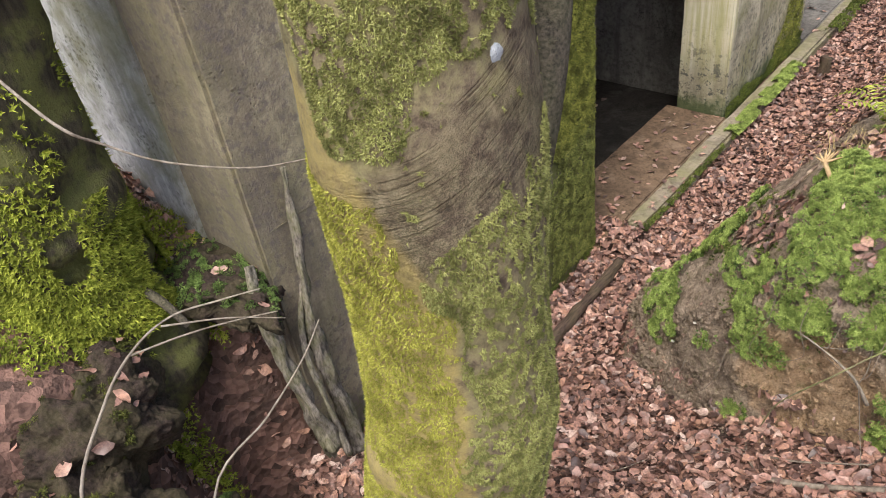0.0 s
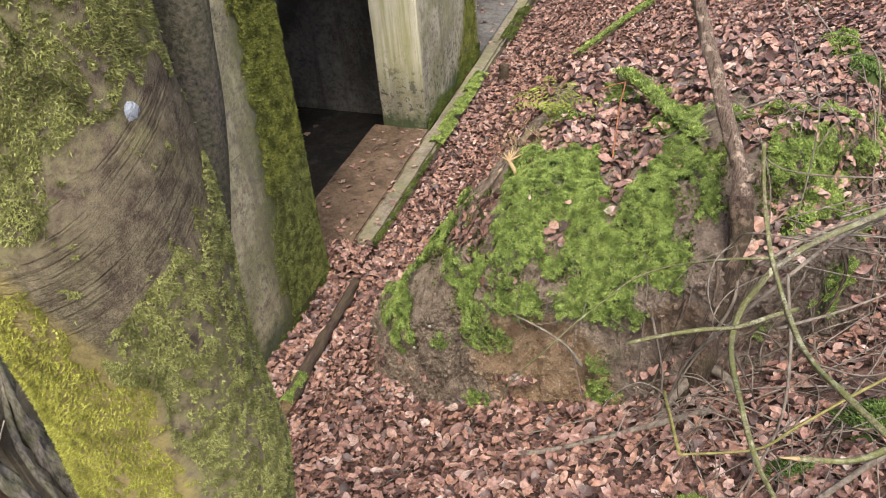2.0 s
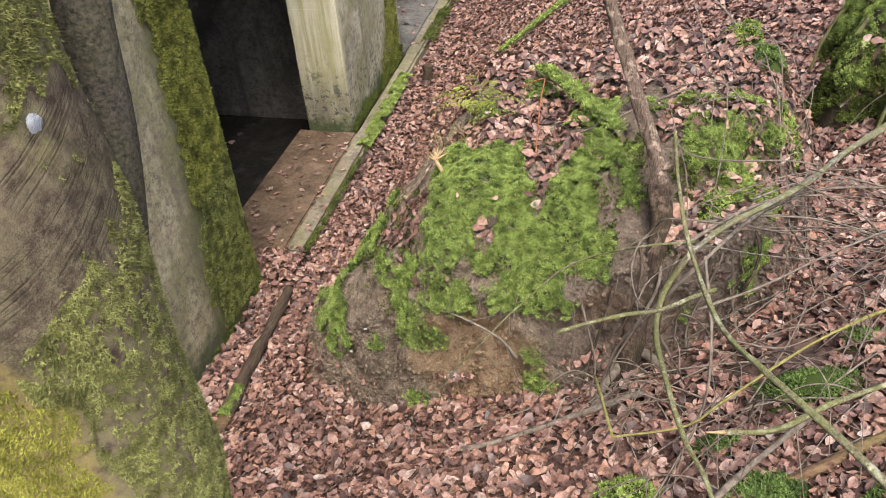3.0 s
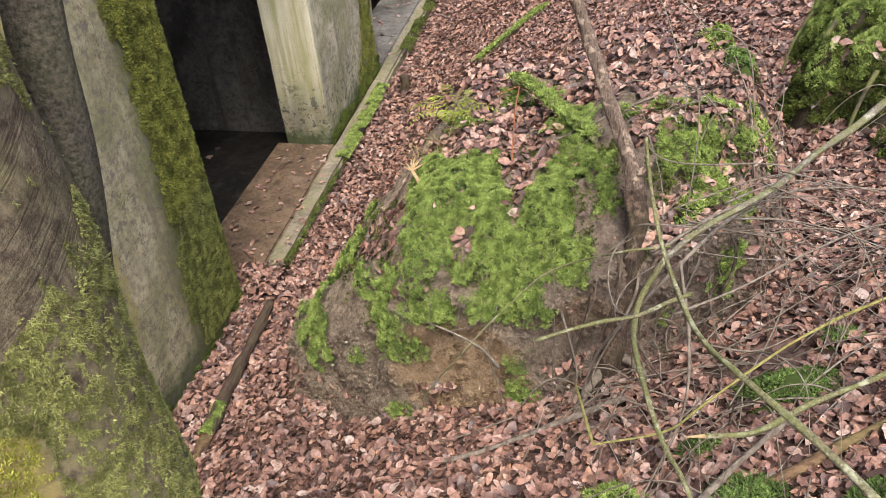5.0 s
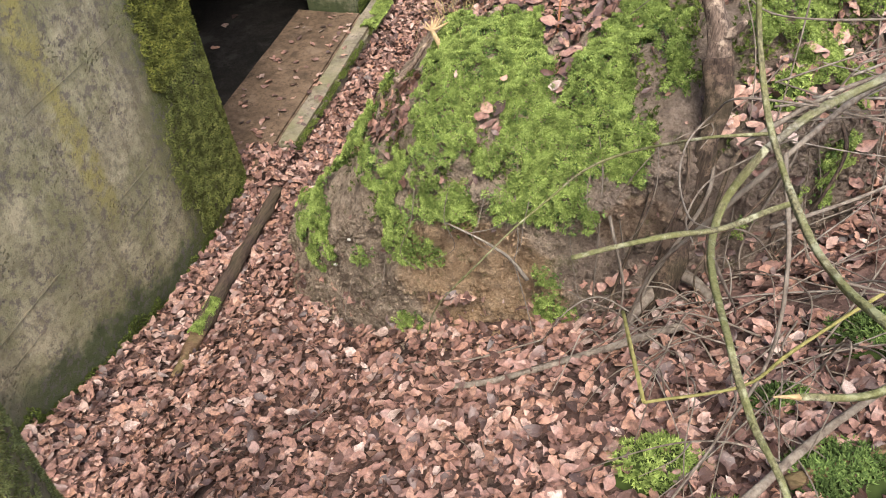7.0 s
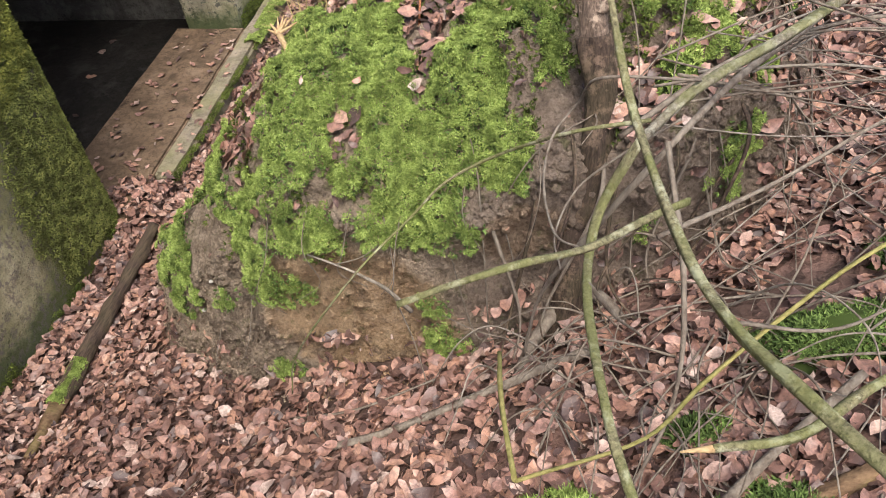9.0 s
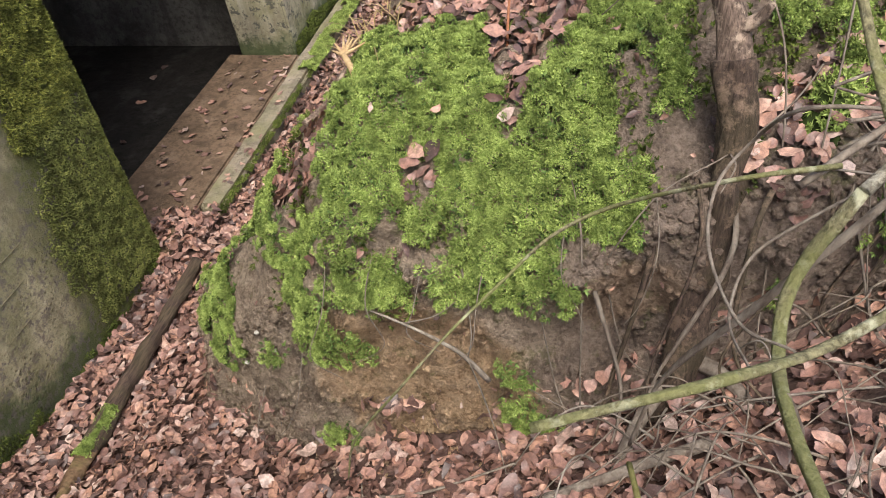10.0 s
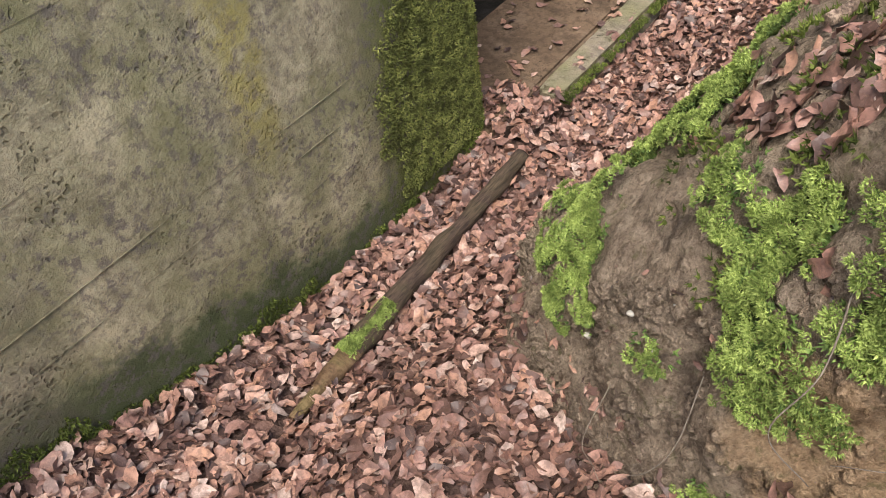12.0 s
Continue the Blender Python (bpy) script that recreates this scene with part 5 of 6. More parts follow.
# thin twigs strewn over the bank
trng = random.Random(5)
for i in range(140):
    x, y = trng.uniform(2.1, 3.3), trng.uniform(-1.75, 0.3)
    if i >= 46:
        x, y = (trng.uniform(2.2, 2.95), trng.uniform(-1.4, -0.4)) if i < 110 else (trng.uniform(1.85, 2.4), trng.uniform(-1.5, -0.95))
    elif i > 34:
        x, y = trng.uniform(0.5, 2.2), trng.uniform(-1.75, -1.2)
    a, ln = trng.uniform(0, 6.28), trng.uniform(0.25, 0.8) * (0.35 if 34 < i < 46 else 0.6 if i > 109 else 1.0)
    hgt = trng.uniform(0.01, 0.25 if i < 22 or i > 60 else 0.04) * (0.3 if 34 < i < 46 else 1.0)
    pts = []
    for k in range(5):
        a += trng.uniform(-0.3, 0.3)
        pts.append(on_ground(x, y, 0.012 + hgt * math.sin(k / 4 * 3.0) + trng.uniform(0, 0.01)))
        x, y = x + math.cos(a) * ln / 4, y + math.sin(a) * ln / 4
    wood = M_PALE if i % 5 == 2 else M_TWIG
    pieces = [("stem", pts, 0.0030 if i % 3 else 0.0022, 0.0012, wood, 6)]
    if ln > 0.45:
        q = Vector(pts[2])
        pieces.append(("twig", [q, q + Vector((math.cos(a + 0.9) * 0.07, math.sin(a + 0.9) * 0.07, 0.02)), q + Vector((math.cos(a + 0.7) * 0.16, math.sin(a + 0.7) * 0.16, 0.03))], 0.002, 0.001, M_TWIG, 5))
    branch("twig", pieces, "thin bare grey-brown twig lying on the leaf litter", "loose twigs")


# ---------- moss cushions and small stumps on the bank ----------
def cushion(x, y, rx, ry, h, mat, label):
    e = empty("moss_cushion", on_ground(x, y, 0.0), label, "moss", "moss cushions on the bank")
    c = int(26000 * math.pi * rx * ry) + 60
    a, r = rng.uniform(0, 6.283, c), np.sqrt(rng.uniform(0, 1, c))
    u, v = r * np.cos(a), r * np.sin(a)
    keep = r < 0.8 + 0.25 * rough_noise(u * 2, v * 2, 1.0, x * 7 + y)
    u, v, r = u[keep], v[keep], r[keep]
    px, py = x + u * rx, y + v * ry
    pz = surface_z(px, py) + h * (1 - r ** 2) * (0.8 + 0.3 * rough_noise(px, py, 25, 90)) + 0.006
    n = np.stack([u * 0.7, v * 0.7, np.ones(len(u))], 1)
    o = scatter("moss_shoot", SPRIG_T, np.stack([px, py, pz], 1), from_normals(n, 0.45, rng), rng.uniform(0.008, 0.016, len(u)), mat, smooth=False)
    k = 20
    vs = [on_ground(x, y, h * 0.9)] + [on_ground(x + rx * f * math.cos(t * 6.283 / k), y + ry * f * math.sin(t * 6.283 / k), h * (0.9 - f * f)) for f in (0.5, 0.97) for t in range(k)]
    fs = [(0, 1 + t, 1 + (t + 1) % k) for t in range(k)] + [(1 + t, 1 + k + t, 1 + k + (t + 1) % k, 1 + (t + 1) % k) for t in range(k)]
    b = raw("cushion_base", vs, fs, M_MOSSBASE)
    rig([o, b], e)
    return e


for x, y, rx, ry, h, mt in ((2.56, -1.27, 0.16, 0.10, 0.07, M_MOSSG), (2.40, -1.66, 0.12, 0.08, 0.05, M_MOSSG), (2.05, -1.62, 0.12, 0.09, 0.05, M_MOSS), (2.16, -1.78, 0.09, 0.07, 0.04, M_MOSS), (2.30, -1.46, 0.08, 0.05, 0.04, M_MOSSG),
                            (2.47, 0.30, 0.14, 0.12, 0.06, M_MOSS), (2.38, -0.34, 0.09, 0.10, 0.06, M_MOSS), (2.28, -0.78, 0.06, 0.06, 0.04, M_MOSS), (2.57, -0.28, 0.09, 0.12, 0.06, M_MOSS), (2.54, 0.10, 0.10, 0.13, 0.07, M_MOSSG),
                            (2.30, 0.85, 0.18, 0.10, 0.05, M_MOSS), (2.62, 2.5, 0.14, 0.12, 0.12, M_MOSSG), (2.15, 3.7, 0.2, 0.14, 0.08, M_MOSS), (2.75, -1.05, 0.08, 0.06, 0.04, M_MOSSG), (2.7, -1.75, 0.14, 0.09, 0.05, M_MOSSG)):
    cushion(x, y, rx, ry, h, mt, "cushion of green moss among dry leaves")

far_branch = branch("mossy_branch", [("stem", low([(1.0, 2.75, 0.03), (1.18, 3.05, 0.05), (1.34, 3.3, 0.05), (1.48, 3.5, 0.03)], 0.0), 0.03, 0.022, M_BRANCH, 10)], "moss-grown branch lying on far leaves", "tangle of fallen branches")
y = rng.uniform(2.75, 3.5, 2600)
x = np.interp(y, [2.75, 3.05, 3.3, 3.5], [1.0, 1.18, 1.34, 1.48]) + rng.normal(0, 0.02, len(y))
pts = np.stack([x, y, surface_z(x, y) + 0.06], 1)
rig([scatter("moss", SPRIG_T, pts, from_normals(np.tile([0, 0, 1.0], (len(y), 1)), 0.6, rng), rng.uniform(0.012, 0.024, len(y)), M_MOSS, smooth=False)], far_branch)

yb = rng.uniform(-0.46, 0.05, 3200)
xb = np.interp(yb, [-0.47, -0.33, -0.17, -0.04, 0.06], [1.95, 1.86, 1.76, 1.68, 1.60]) + rng.normal(0, 0.018, len(yb))
pts = np.stack([xb, yb, np.full(len(yb), 1.35) + rng.uniform(-0.01, 0.012, len(yb))], 1)
yellow_moss = scatter("moss_tufts", SPRIG_T, pts, from_normals(np.tile([0, 0, 1.0], (len(yb), 1)), 0.6, rng), rng.uniform(0.008, 0.015, len(yb)), M_MOSS, smooth=False)
tagged(yellow_moss, "yellow-green moss tufts along a branch on the mound", "moss", kind="stuff")

stump = empty("stump", on_ground(1.72, 1.75, -0.02), "small jagged rotten stump with mossy bark", "stump")
g0 = float(ground_z(1.72, 1.75))
rig([limb("stump_body", [(1.72, 1.75, g0 - 0.05), (1.72, 1.75, g0 + 0.1), (1.715, 1.75, g0 + 0.2)], 0.05, 0.035, M_ROT, sides=14, k=8, knots=0.4),
     limb("splinter", [(1.74, 1.75, g0 + 0.18), (1.745, 1.75, g0 + 0.3)], 0.014, 0.003, M_ROT, sides=6)], stump)
stump2 = empty("stump", on_ground(0.36, 2.75, -0.02), "little dark stump beside the mossy kerb", "stump")
g0 = float(ground_z(0.36, 2.75))
rig([limb("stump_body", [(0.36, 2.75, g0 - 0.05), (0.36, 2.75, g0 + 0.08), (0.37, 2.76, g0 + 0.15)], 0.05, 0.035, M_LOG, sides=12, k=6, knots=0.4)], stump2)


# ---------- mossy root plate on the upper bank ----------
def plate_z(x, y):
    x, y = np.asarray(x, float), np.asarray(y, float)
    r = np.hypot((x - 3.50) / 0.66, (y - 0.60) / 0.85) + 0.16 * rough_noise(x, y, 3.2, 95) + 0.08 * rough_noise(x, y, 9, 94)
    s = smoothstep(1.0, 0.70, r)
    return ground_z(x, y) - 0.05 + s * (0.34 + 0.12 * rough_noise(x, y, 5, 96)) + (0.05 * rough_noise(x, y, 11, 97) + 0.025 * rough_noise(x, y, 27, 93)) * s


plate = grid("root_plate", np.arange(2.7, 4.3, 0.014), np.arange(-0.35, 1.6, 0.014), plate_z, M_CAVE)
tagged(plate, "overturned root plate of dark soil draped with moss", "root plate")


def plate_moss(x, y):
    h = plate_z(x, y) - ground_z(x, y)
    return (h > 0.16 + 0.12 * rough_noise(x, y, 6, 98)) & (rough_noise(x, y, 4, 99) + 0.7 * rough_noise(x, y, 12, 92) > 0.0)


pm = cushion_field("moss", (2.75, 4.2, -0.3, 1.5), 3000, 0.030, M_MOSS, plate_z, plate_moss, plate, -0.008, 0.3, CLUMP_T)
tagged(pm, "shaggy bright moss")
pd = cushion_field("moss", (2.75, 4.2, -0.3, 1.5), 2200, 0.030, M_MOSSD, plate_z, lambda x, y: (plate_z(x, y) > ground_z(x, y) + 0.03) & (rough_noise(x, y, 7, 91) > -0.5), plate, -0.012, 0.4, CLUMP_T)
tagged(pd, "dark olive moss on the torn soil")
pl = litter("leaf_drift", (2.75, 4.2, -0.3, 1.5), 700, 0.035, 0.075, plate_z, lambda x, y: (plate_z(x, y) > ground_z(x, y) + 0.1) & (rough_noise(x, y, 5, 90) > 0.15), None, 0.35, 0.02)
tagged(pl, "dry leaves caught on the mossy root plate", "leaves", kind="stuff")
for pts in ([(3.06, 0.80, 1.32), (2.98, 0.66, 1.26), (2.92, 0.55, 1.12), (2.88, 0.47, 0.98)], [(3.12, 1.02, 1.34), (3.0, 1.0, 1.28), (2.92, 0.94, 1.14), (2.88, 0.88, 0.98)], [(3.1, 0.25, 1.30), (3.02, 0.12, 1.2), (2.98, 0.05, 1.05)]):
    limb("root", pts, 0.012, 0.005, M_OLD, plate, sides=9)

# ---------- fern on the mound ----------
fern = empty("fern", (1.33, -0.1, 1.17), "small yellow-green fern on the mound edge", "fern")
frs = []
for i in range(9):
    a, ln = 0.4 + i * 0.72, 0.13 + 0.05 * (i % 3)
    bm = bmesh.new()
    for k in range(13):
        t = k / 12
        c = Vector((1.33 + math.cos(a) * ln * t, -0.1 + math.sin(a) * ln * t, 1.17 + 0.10 * math.sin(t * 2.4) + 0.02))
        w = 0.034 * math.sin(math.pi * min(1, t * 0.85 + 0.15)) + 0.003
        side = Vector((-math.sin(a), math.cos(a), 0.0))
        fwd = Vector((math.cos(a), math.sin(a), 0.0))
        for sg in (-1, 1):
            tip = c + side * sg * w + fwd * 0.008 - Vector((0, 0, 0.006))
            q = [bm.verts.new(p) for p in (c - fwd * 0.004, c + side * sg * w * 0.5 - fwd * 0.004, tip, c + side * sg * w * 0.5 + fwd * 0.007)]
            bm.faces.new(q)
    frs.append(part("frond", bm, M_FERN))
rig(frs, fern)
grass = []
for i in range(60):
    a, ln = trng.uniform(0, 6.28), trng.uniform(0.08, 0.2)
    x, y = 1.28 + trng.gauss(0, 0.05), -0.32 + trng.gauss(0, 0.08)
    grass.append((x, y, float(mound_z(x, y)), a, ln))
bm = bmesh.new()
for x, y, z0, a, ln in grass:
    pr = None
    for k in range(5):
        t = k / 4
        c = Vector((x + math.cos(a) * ln * t * 0.8, y + math.sin(a) * ln * t * 0.8, z0 + 0.07 * math.sin(t * 2.3)))
        s = Vector((-math.sin(a), math.cos(a), 0)) * 0.0018 * (1.1 - t)
        cur = (bm.verts.new(c - s), bm.verts.new(c + s))
        if pr:
            bm.faces.new((pr[0], pr[1], cur[1], cur[0]))
        pr = cur
tagged(part("dry_grass", bm, M_STRAW), "tuft of dry straw-coloured grass on the mound", "grass", kind="stuff")


# ---------- stones in the clay ----------
def pebble(x, y, z, r, seed):
    bm = bmesh.new()
    bmesh.ops.create_icosphere(bm, subdivisions=2, radius=1)
    for v in bm.verts:
        k = 1 + 0.25 * noise.noise(v.co * 1.4 + Vector((seed, 0, 0)))
        v.co = Vector((x + v.co.x * r * k, y + v.co.y * r * 0.75 * k, z + v.co.z * r * 0.6 * k))
    for f in bm.faces:
        f.smooth = True
    o = part("pebble", bm, M_STONE)
    return tagged(o, "small pale pebble stuck in the bank", "stone", "pebbles in the clay")


for i, (x, y, r) in enumerate(((1.09, -0.92, 0.014), (1.07, -0.94, 0.011), (1.2, -1.08, 0.01), (1.0, -0.9, 0.008), (1.6, -1.08, 0.011), (1.83, -1.06, 0.012), (1.45, -1.13, 0.008), (0.9, -0.86, 0.009))):
    pebble(x, y, float(mound_z(x, y)) + r * 0.3, r, i * 3.1)

# ---------- crumbs of soil on and under the broken face ----------
def lump_template(seed):
    bm = bmesh.new()
    bmesh.ops.create_icosphere(bm, subdivisions=1, radius=0.5)
    vs = [tuple(v.co * (1 + 0.5 * noise.noise(v.co * 2.5 + Vector((seed, 0, 0))))) for v in bm.verts]
    fs = [tuple(v.index for v in f.verts) for f in bm.faces]
    bm.free()
    return vs, fs


LUMP_T = [lump_template(i * 2.7) for i in range(6)]


def crumbs(name, count, lo, hi, mat, keep, label):
    q = np.stack([rng.uniform(0.5, 2.7, count), rng.uniform(-1.28, -0.5, count)], 1)
    q = q[keep(q[:, 0], q[:, 1])]
    pts = np.column_stack([q, surface_z(q[:, 0], q[:, 1]) + 0.002])
    on = foot_depth(q[:, 0], q[:, 1]) > 0
    pts[on] = broken(pts[on])
    size = lo + (hi - lo) * rng.uniform(0, 1, len(q)) ** 3
    o = scatter(name, LUMP_T, pts, from_normals(rng.normal(0, 1, (len(q), 3)), 0.5, rng), size, mat, smooth=False)
    return tagged(o, label, "soil", kind="stuff")


crumbs("soil_crumbs", 42000, 0.005, 0.03, M_EARTH, lambda x, y: (foot_depth(x, y) > -0.01) & (foot_depth(x, y) < 0.10) & ~moss_mask(x, y), "loose crumbs of soil on the broken face")
crumbs("soil_crumbs", 9000, 0.004, 0.016, M_EARTH, lambda x, y: (foot_depth(x, y) > -0.09) & (foot_depth(x, y) < 0.0), "crumbs of soil fallen at the foot of the mound")
bits = litter("leaf_scraps", (0.5, 2.7, -1.15, -0.5), 520, 0.012, 0.035, mound_z, lambda x, y: (foot_depth(x, y) > 0.0) & (foot_depth(x, y) < 0.12), None, 0.6, 0.006, broken)
tagged(bits, "small brown leaf scraps caught on the broken soil", "leaves", kind="stuff")

# ---------- the hollow by the end of the building: old tree, roots, bank ----------
old = empty("mossy_tree", (-0.82, -2.5, 1.3), "dark old trunk with thick bright moss at its foot", "tree")
old.location = (-0.40, -2.47, 1.2)
o1 = limb("trunk", [(-0.42, -2.48, 0.9), (-0.40, -2.47, 1.4), (-0.36, -2.45, 1.9), (-0.24, -2.42, 3.0), (-0.1, -2.4, 5.0)], 0.2, 0.15, M_OLD, sides=32, k=10, knots=0.16, radii=[0.32, 0.24, 0.20, 0.18, 0.16])
c = 16000
a, z = rng.uniform(0, 6.283, c), 1.2 + np.abs(rng.normal(0, 0.32, c))
r = np.interp(z, [1.0, 1.4, 1.9, 3.0], [0.33, 0.25, 0.21, 0.19])
pts = np.stack([-0.40 + 0.09 * (z - 1.4) + r * np.cos(a), -2.47 + r * np.sin(a), z], 1)[rough_noise(a * 2, z * 5, 1.0, 101) > -0.3]
aa = a[rough_noise(a * 2, z * 5, 1.0, 101) > -0.3]
o2 = scatter("moss", SPRIG_T, pts, from_normals(np.stack([np.cos(aa), np.sin(aa), np.full(len(aa), 0.3)], 1), 0.4, rng), rng.uniform(0.01, 0.02, len(pts)), M_MOSSY, smooth=False)
rig([o1, o2], old)

bank_moss = cushion_field("moss_carpet", (-0.9, 0.35, -3.0, -2.07), 15000, 0.013, M_MOSSY, ground_z,
                          lambda x, y: (rough_noise(x, y, 6, 104) + 0.5 * rough_noise(x, y, 15, 105) > 1.1 - 1.7 * smoothstep(0.55, 0.28, np.hypot(x + 0.42, y + 2.5))) & (x < 0.3))
tagged(bank_moss, "yellow-green moss carpet on the bank by the old tree", "moss", kind="stuff")


def clod_shape(d, seed):
    q = Vector(d)
    k = 1 + 0.34 * noise.noise(q * 1.7 + Vector((seed, 1, 2))) + 0.2 * noise.noise(q * 4 + Vector((seed, 4, 2)))
    return k + 0.10 * abs(noise.noise(q * 9 + Vector((seed, 7, 2)))) + 0.06 * noise.noise(q * 22)


def clod(name, c, r, mat, seed, sub=6):
    """A torn lump of soil."""
    bm = bmesh.new()
    bmesh.ops.create_icosphere(bm, subdivisions=sub, radius=1)
    for v in bm.verts:
        k = clod_shape(v.co, seed)
        v.co = Vector((c[0] + v.co.x * r[0] * k, c[1] + v.co.y * r[1] * k, c[2] + v.co.z * r[2] * k))
    for f in bm.faces:
        f.smooth = True
    return part(name, bm, mat)


def clod_moss(c, r, count, mat, size, low=0.3):
    d = rng.normal(0, 1, (count, 3))
    d /= np.linalg.norm(d, axis=1, keepdims=True)
    d = d[(d[:, 2] + 0.5 * rough_noise(d[:, 0] * 3, d[:, 1] * 3, 1.0, 55) > low) & (rough_noise(d[:, 0] * 7, d[:, 1] * 7, 1.0, 56) > -0.4)]
    k = np.array([clod_shape(q, c[3]) for q in d])
    pts = np.array(c[:3]) + d * np.array(r) * k[:, None]
    return scatter("moss", CLUMP_T, pts, from_normals(d + np.array([0, 0, 0.4]), 0.3, rng), rng.uniform(0.6, 1.3, len(pts)) * size, mat, smooth=False)


LOOSE = []


def clod_leaves(lump, c, r, count):
    """Remembers where leaves lie on a clod; they are laid with the other single leaves."""
    d = rng.normal(0, 1, (count, 3))
    d /= np.linalg.norm(d, axis=1, keepdims=True)
    for q in d[d[:, 2] > 0.25]:
        k = clod_shape(q, c[3]) + 0.03
        LOOSE.append((lump, tuple(np.array(c[:3]) + q * np.array(r) * k), tuple(q + np.array([0, 0, 0.6]))))


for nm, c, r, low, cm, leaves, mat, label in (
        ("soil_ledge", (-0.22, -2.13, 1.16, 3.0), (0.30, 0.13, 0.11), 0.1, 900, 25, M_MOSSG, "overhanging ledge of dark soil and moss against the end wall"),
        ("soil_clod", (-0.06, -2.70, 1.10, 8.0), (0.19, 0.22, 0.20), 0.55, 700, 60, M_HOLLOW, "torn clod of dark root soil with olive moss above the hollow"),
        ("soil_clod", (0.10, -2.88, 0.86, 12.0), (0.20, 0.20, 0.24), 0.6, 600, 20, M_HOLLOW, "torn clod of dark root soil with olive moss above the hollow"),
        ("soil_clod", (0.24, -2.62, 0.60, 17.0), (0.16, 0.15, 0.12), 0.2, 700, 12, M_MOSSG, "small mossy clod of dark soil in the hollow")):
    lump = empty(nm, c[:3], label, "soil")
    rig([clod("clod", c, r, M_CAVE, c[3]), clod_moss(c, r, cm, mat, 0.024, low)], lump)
    clod_leaves(lump, c, r, leaves)
roots = empty("hanging_roots", (0.05, -2.05, 0.6), "pale gnarled roots running down the wall corner into the hollow", "roots")
rig([limb("root", [(0.02, -1.88, 1.56), (0.04, -1.92, 1.3), (0.07, -1.98, 1.03), (0.09, -1.99, 0.79), (0.12, -1.98, 0.5), (0.14, -1.98, 0.36)], 0.008, 0.038, M_ROOT, sides=16, k=14, knots=0.7),
     limb("root", [(0.0, -2.1, 1.30), (0.06, -2.14, 1.18), (0.09, -2.14, 0.98), (0.12, -2.12, 0.76), (0.16, -2.1, 0.5)], 0.014, 0.030, M_ROOT, sides=16, k=14, knots=0.7),
     limb("root", [(0.05, -1.96, 1.15), (0.08, -2.04, 0.95), (0.14, -2.06, 0.72), (0.2, -2.07, 0.45)], 0.008, 0.013, M_ROOT, sides=12, k=10, knots=0.6),
     limb("root", [(-0.5, -2.52, 1.42), (-0.3, -2.42, 1.36), (-0.14, -2.36, 1.30), (-0.05, -2.33, 1.2)], 0.022, 0.012, M_STEM, sides=9)], roots)
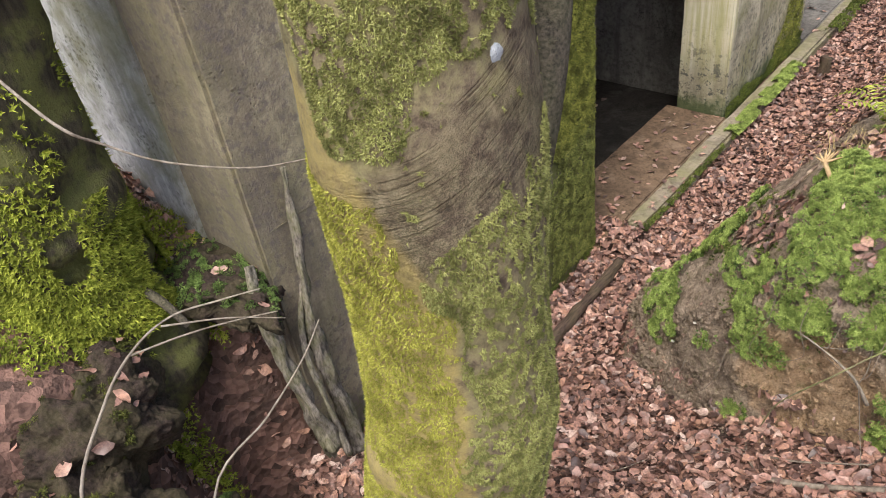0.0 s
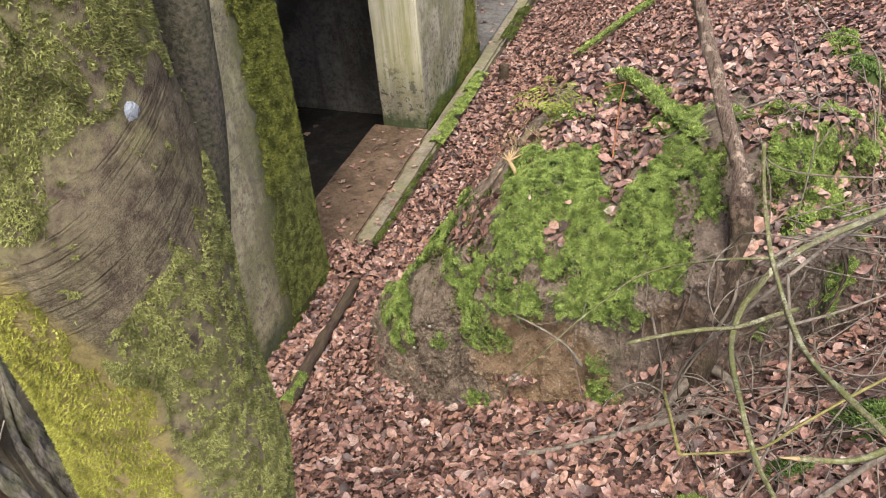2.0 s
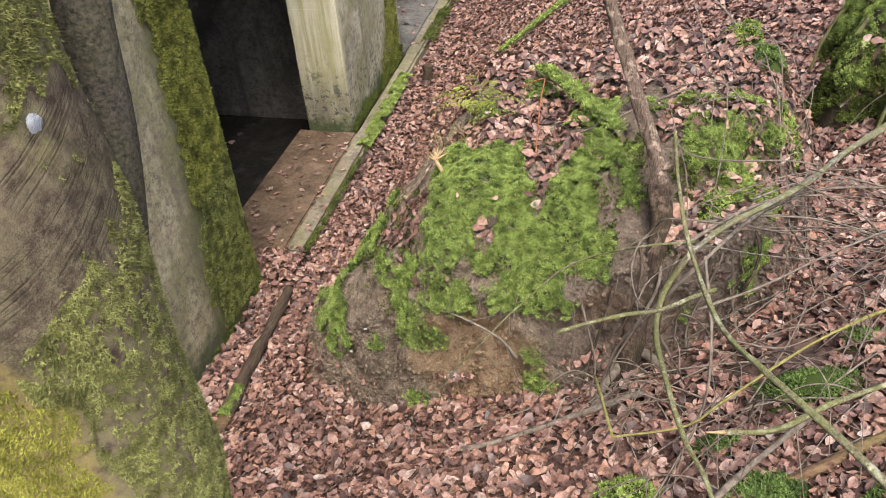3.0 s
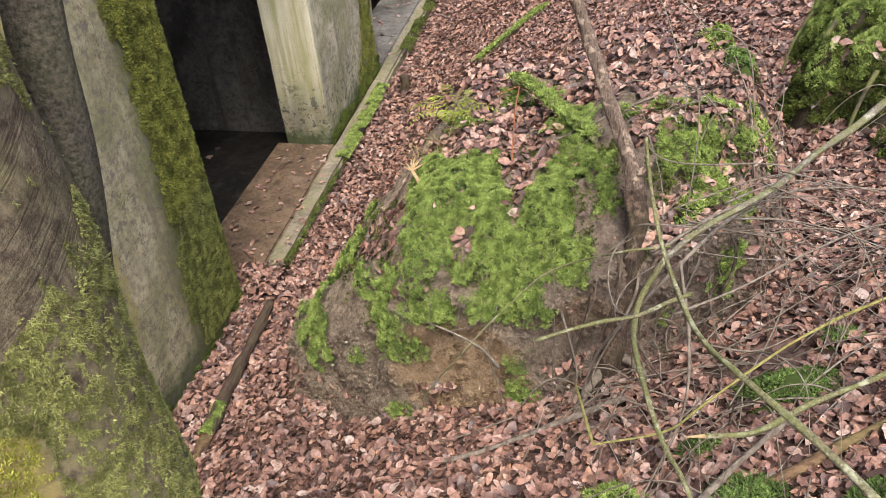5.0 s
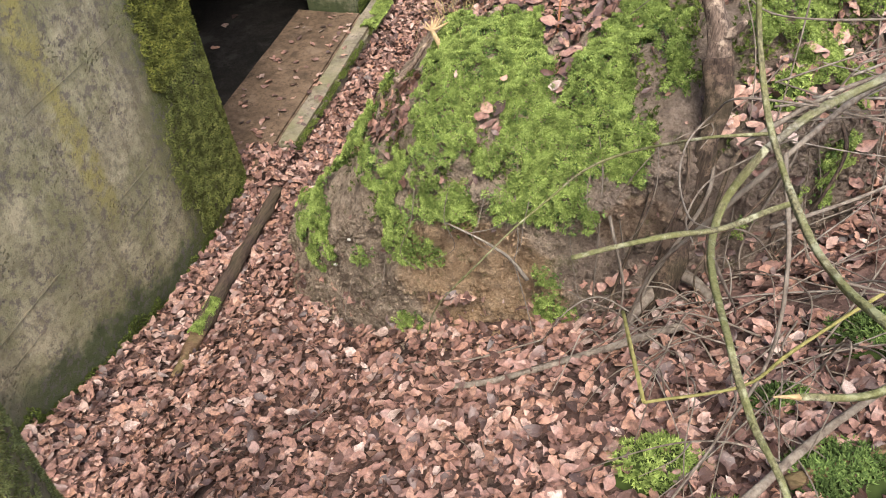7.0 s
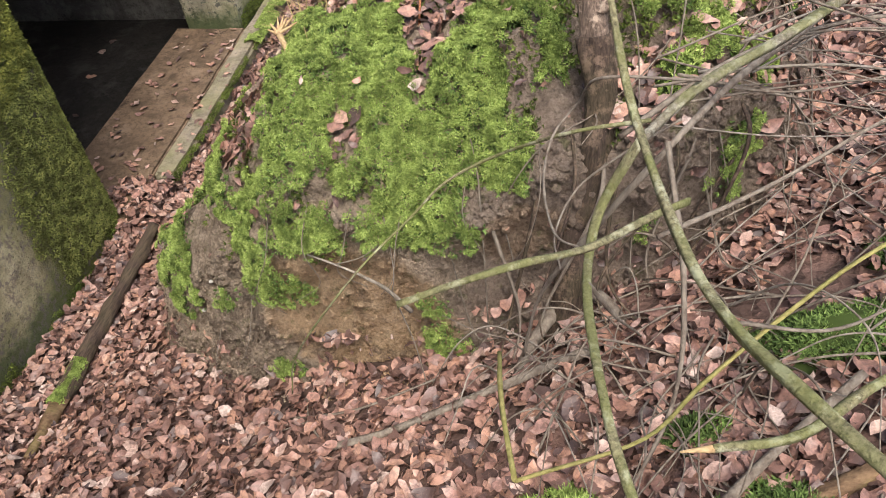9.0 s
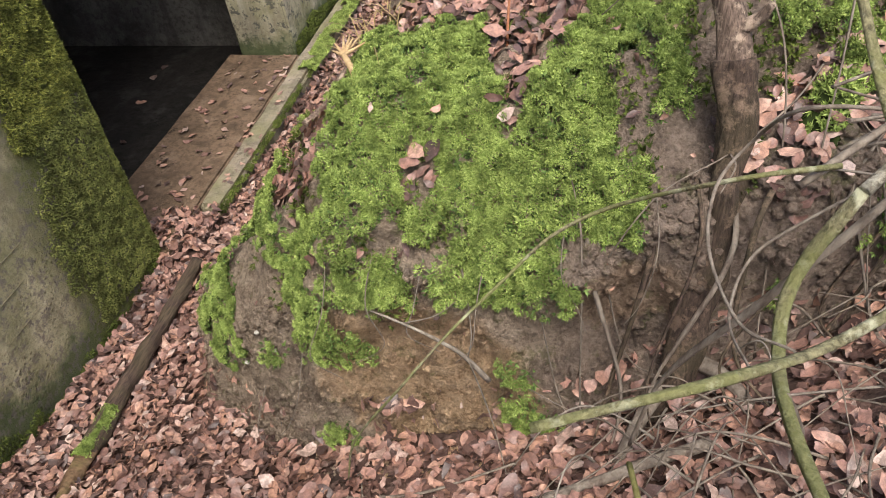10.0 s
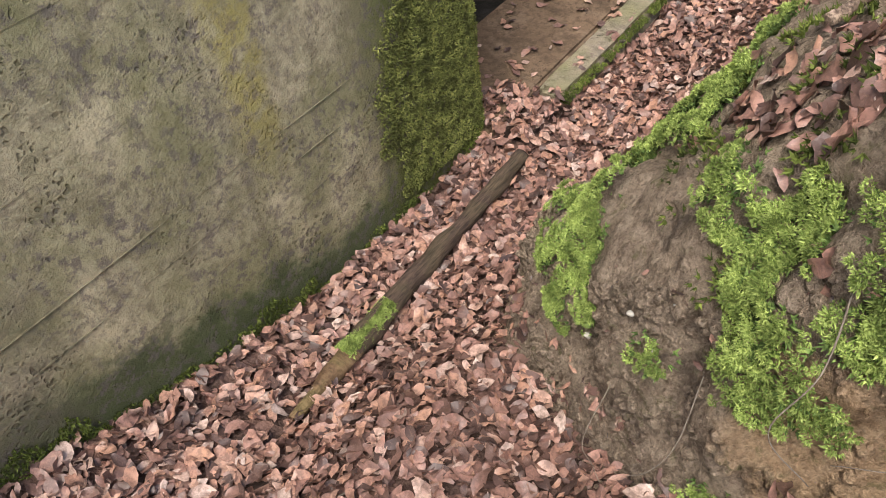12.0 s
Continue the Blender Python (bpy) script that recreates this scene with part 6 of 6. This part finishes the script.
for nm, pieces in (("sapling", [("stem", [(0.80, -2.95, 0.75), (0.93, -2.99, 1.5), (0.925, -2.935, 1.82), (0.87, -2.83, 1.91), (0.85, -2.75, 1.95), (0.86, -2.68, 1.97), (0.89, -2.61, 1.965), (0.92, -2.55, 1.96)], 0.0036, 0.0012, M_PALE, 7),
                                ("twig", [(0.85, -2.76, 1.945), (0.88, -2.68, 1.94), (0.91, -2.61, 1.93), (0.95, -2.55, 1.925)], 0.002, 0.0012, M_PALE, 6), ("twig", [(0.86, -2.70, 1.965), (0.92, -2.62, 1.95), (0.97, -2.55, 1.92)], 0.002, 0.001, M_PALE, 6)]),
                   ("sapling", [("stem", [(0.9, -2.85, 0.75), (1.0, -2.84, 1.4), (1.02, -2.79, 1.76), (1.01, -2.66, 1.81), (1.01, -2.57, 1.86), (1.0, -2.51, 1.9)], 0.003, 0.0012, M_PALE, 7)]),
                   ("sapling", [("stem", [(-0.22, -2.55, 2.0), (0.1, -2.62, 2.24), (0.45, -2.66, 2.32), (0.70, -2.66, 2.26), (0.73, -2.62, 2.215), (0.78, -2.56, 2.165), (0.85, -2.46, 2.12), (0.91, -2.37, 2.11)], 0.0035, 0.0012, M_PALE, 7)])):
    e = empty(nm, pieces[0][1][0], "thin bare pale sapling reaching over the hollow", "sapling", "saplings in the hollow")
    rig([limb(n, pts, r0, r1, mat, sides=sd, k=6, knots=0.1) for n, pts, r0, r1, mat, sd in pieces], e)


# ---------- single leaves: on the threshold, and the uppermost of the litter ----------
LEAF_ME = []
for i, (tv, tf) in enumerate(LEAF_T):
    me = bpy.data.meshes.new("leaf")
    me.from_pydata(tv, [], tf)
    me.polygons.foreach_set("use_smooth", np.ones(len(tf), bool))
    me.materials.append(M_LEAF)
    LEAF_ME.append(me)


def single_leaf(parent, x, y, z, nrm, size, i):
    o = new("leaf", LEAF_ME[i % len(LEAF_ME)])
    n = Vector(nrm).normalized()
    q = n.to_track_quat("Z", "Y").to_matrix().to_4x4() @ Matrix.Rotation(trng.uniform(0, 6.28), 4, "Z")
    o.matrix_world = Matrix.Translation((x, y, z)) @ q @ Matrix.Scale(size, 4)
    o.parent = parent
    return o


for i in range(120):
    x, y = trng.uniform(-0.38, 0.16), trng.uniform(0.05, 1.72)
    if i < 24:
        y = 0.04 + abs(trng.gauss(0, 0.22))
        x = trng.uniform(-0.25, 0.15)
    single_leaf(slab, x, y, 0.009, (trng.gauss(0, 0.15), trng.gauss(0, 0.15), 1), trng.uniform(0.03, 0.06), i)
for i in range(22):
    single_leaf(slab2, trng.uniform(-0.38, 0.1), trng.uniform(3.3, 4.9), 0.009, (trng.gauss(0, 0.15), trng.gauss(0, 0.15), 1), trng.uniform(0.05, 0.08), i)
for i in range(7):
    single_leaf(floor_in, trng.uniform(-1.3, -0.5), trng.uniform(0.4, 2.3), -0.29, (trng.gauss(0, 0.15), trng.gauss(0, 0.15), 1), trng.uniform(0.05, 0.08), i)
for i, (lump, at, nrm) in enumerate(LOOSE):
    rig([single_leaf(None, *at, nrm, trng.uniform(0.03, 0.06), i)], lump)
done = 0
while done < 280:
    x, y = trng.uniform(0.05, 2.3), trng.uniform(-1.7, -0.1)
    if float(foot_depth(x, y)) > -0.02 or (x < 0.12 and y > 0):
        continue
    single_leaf(ground, x, y, float(ground_z(x, y)) + 0.028, (trng.gauss(0, 0.25), trng.gauss(0, 0.25), 1), trng.uniform(0.045, 0.072), done)
    done += 1
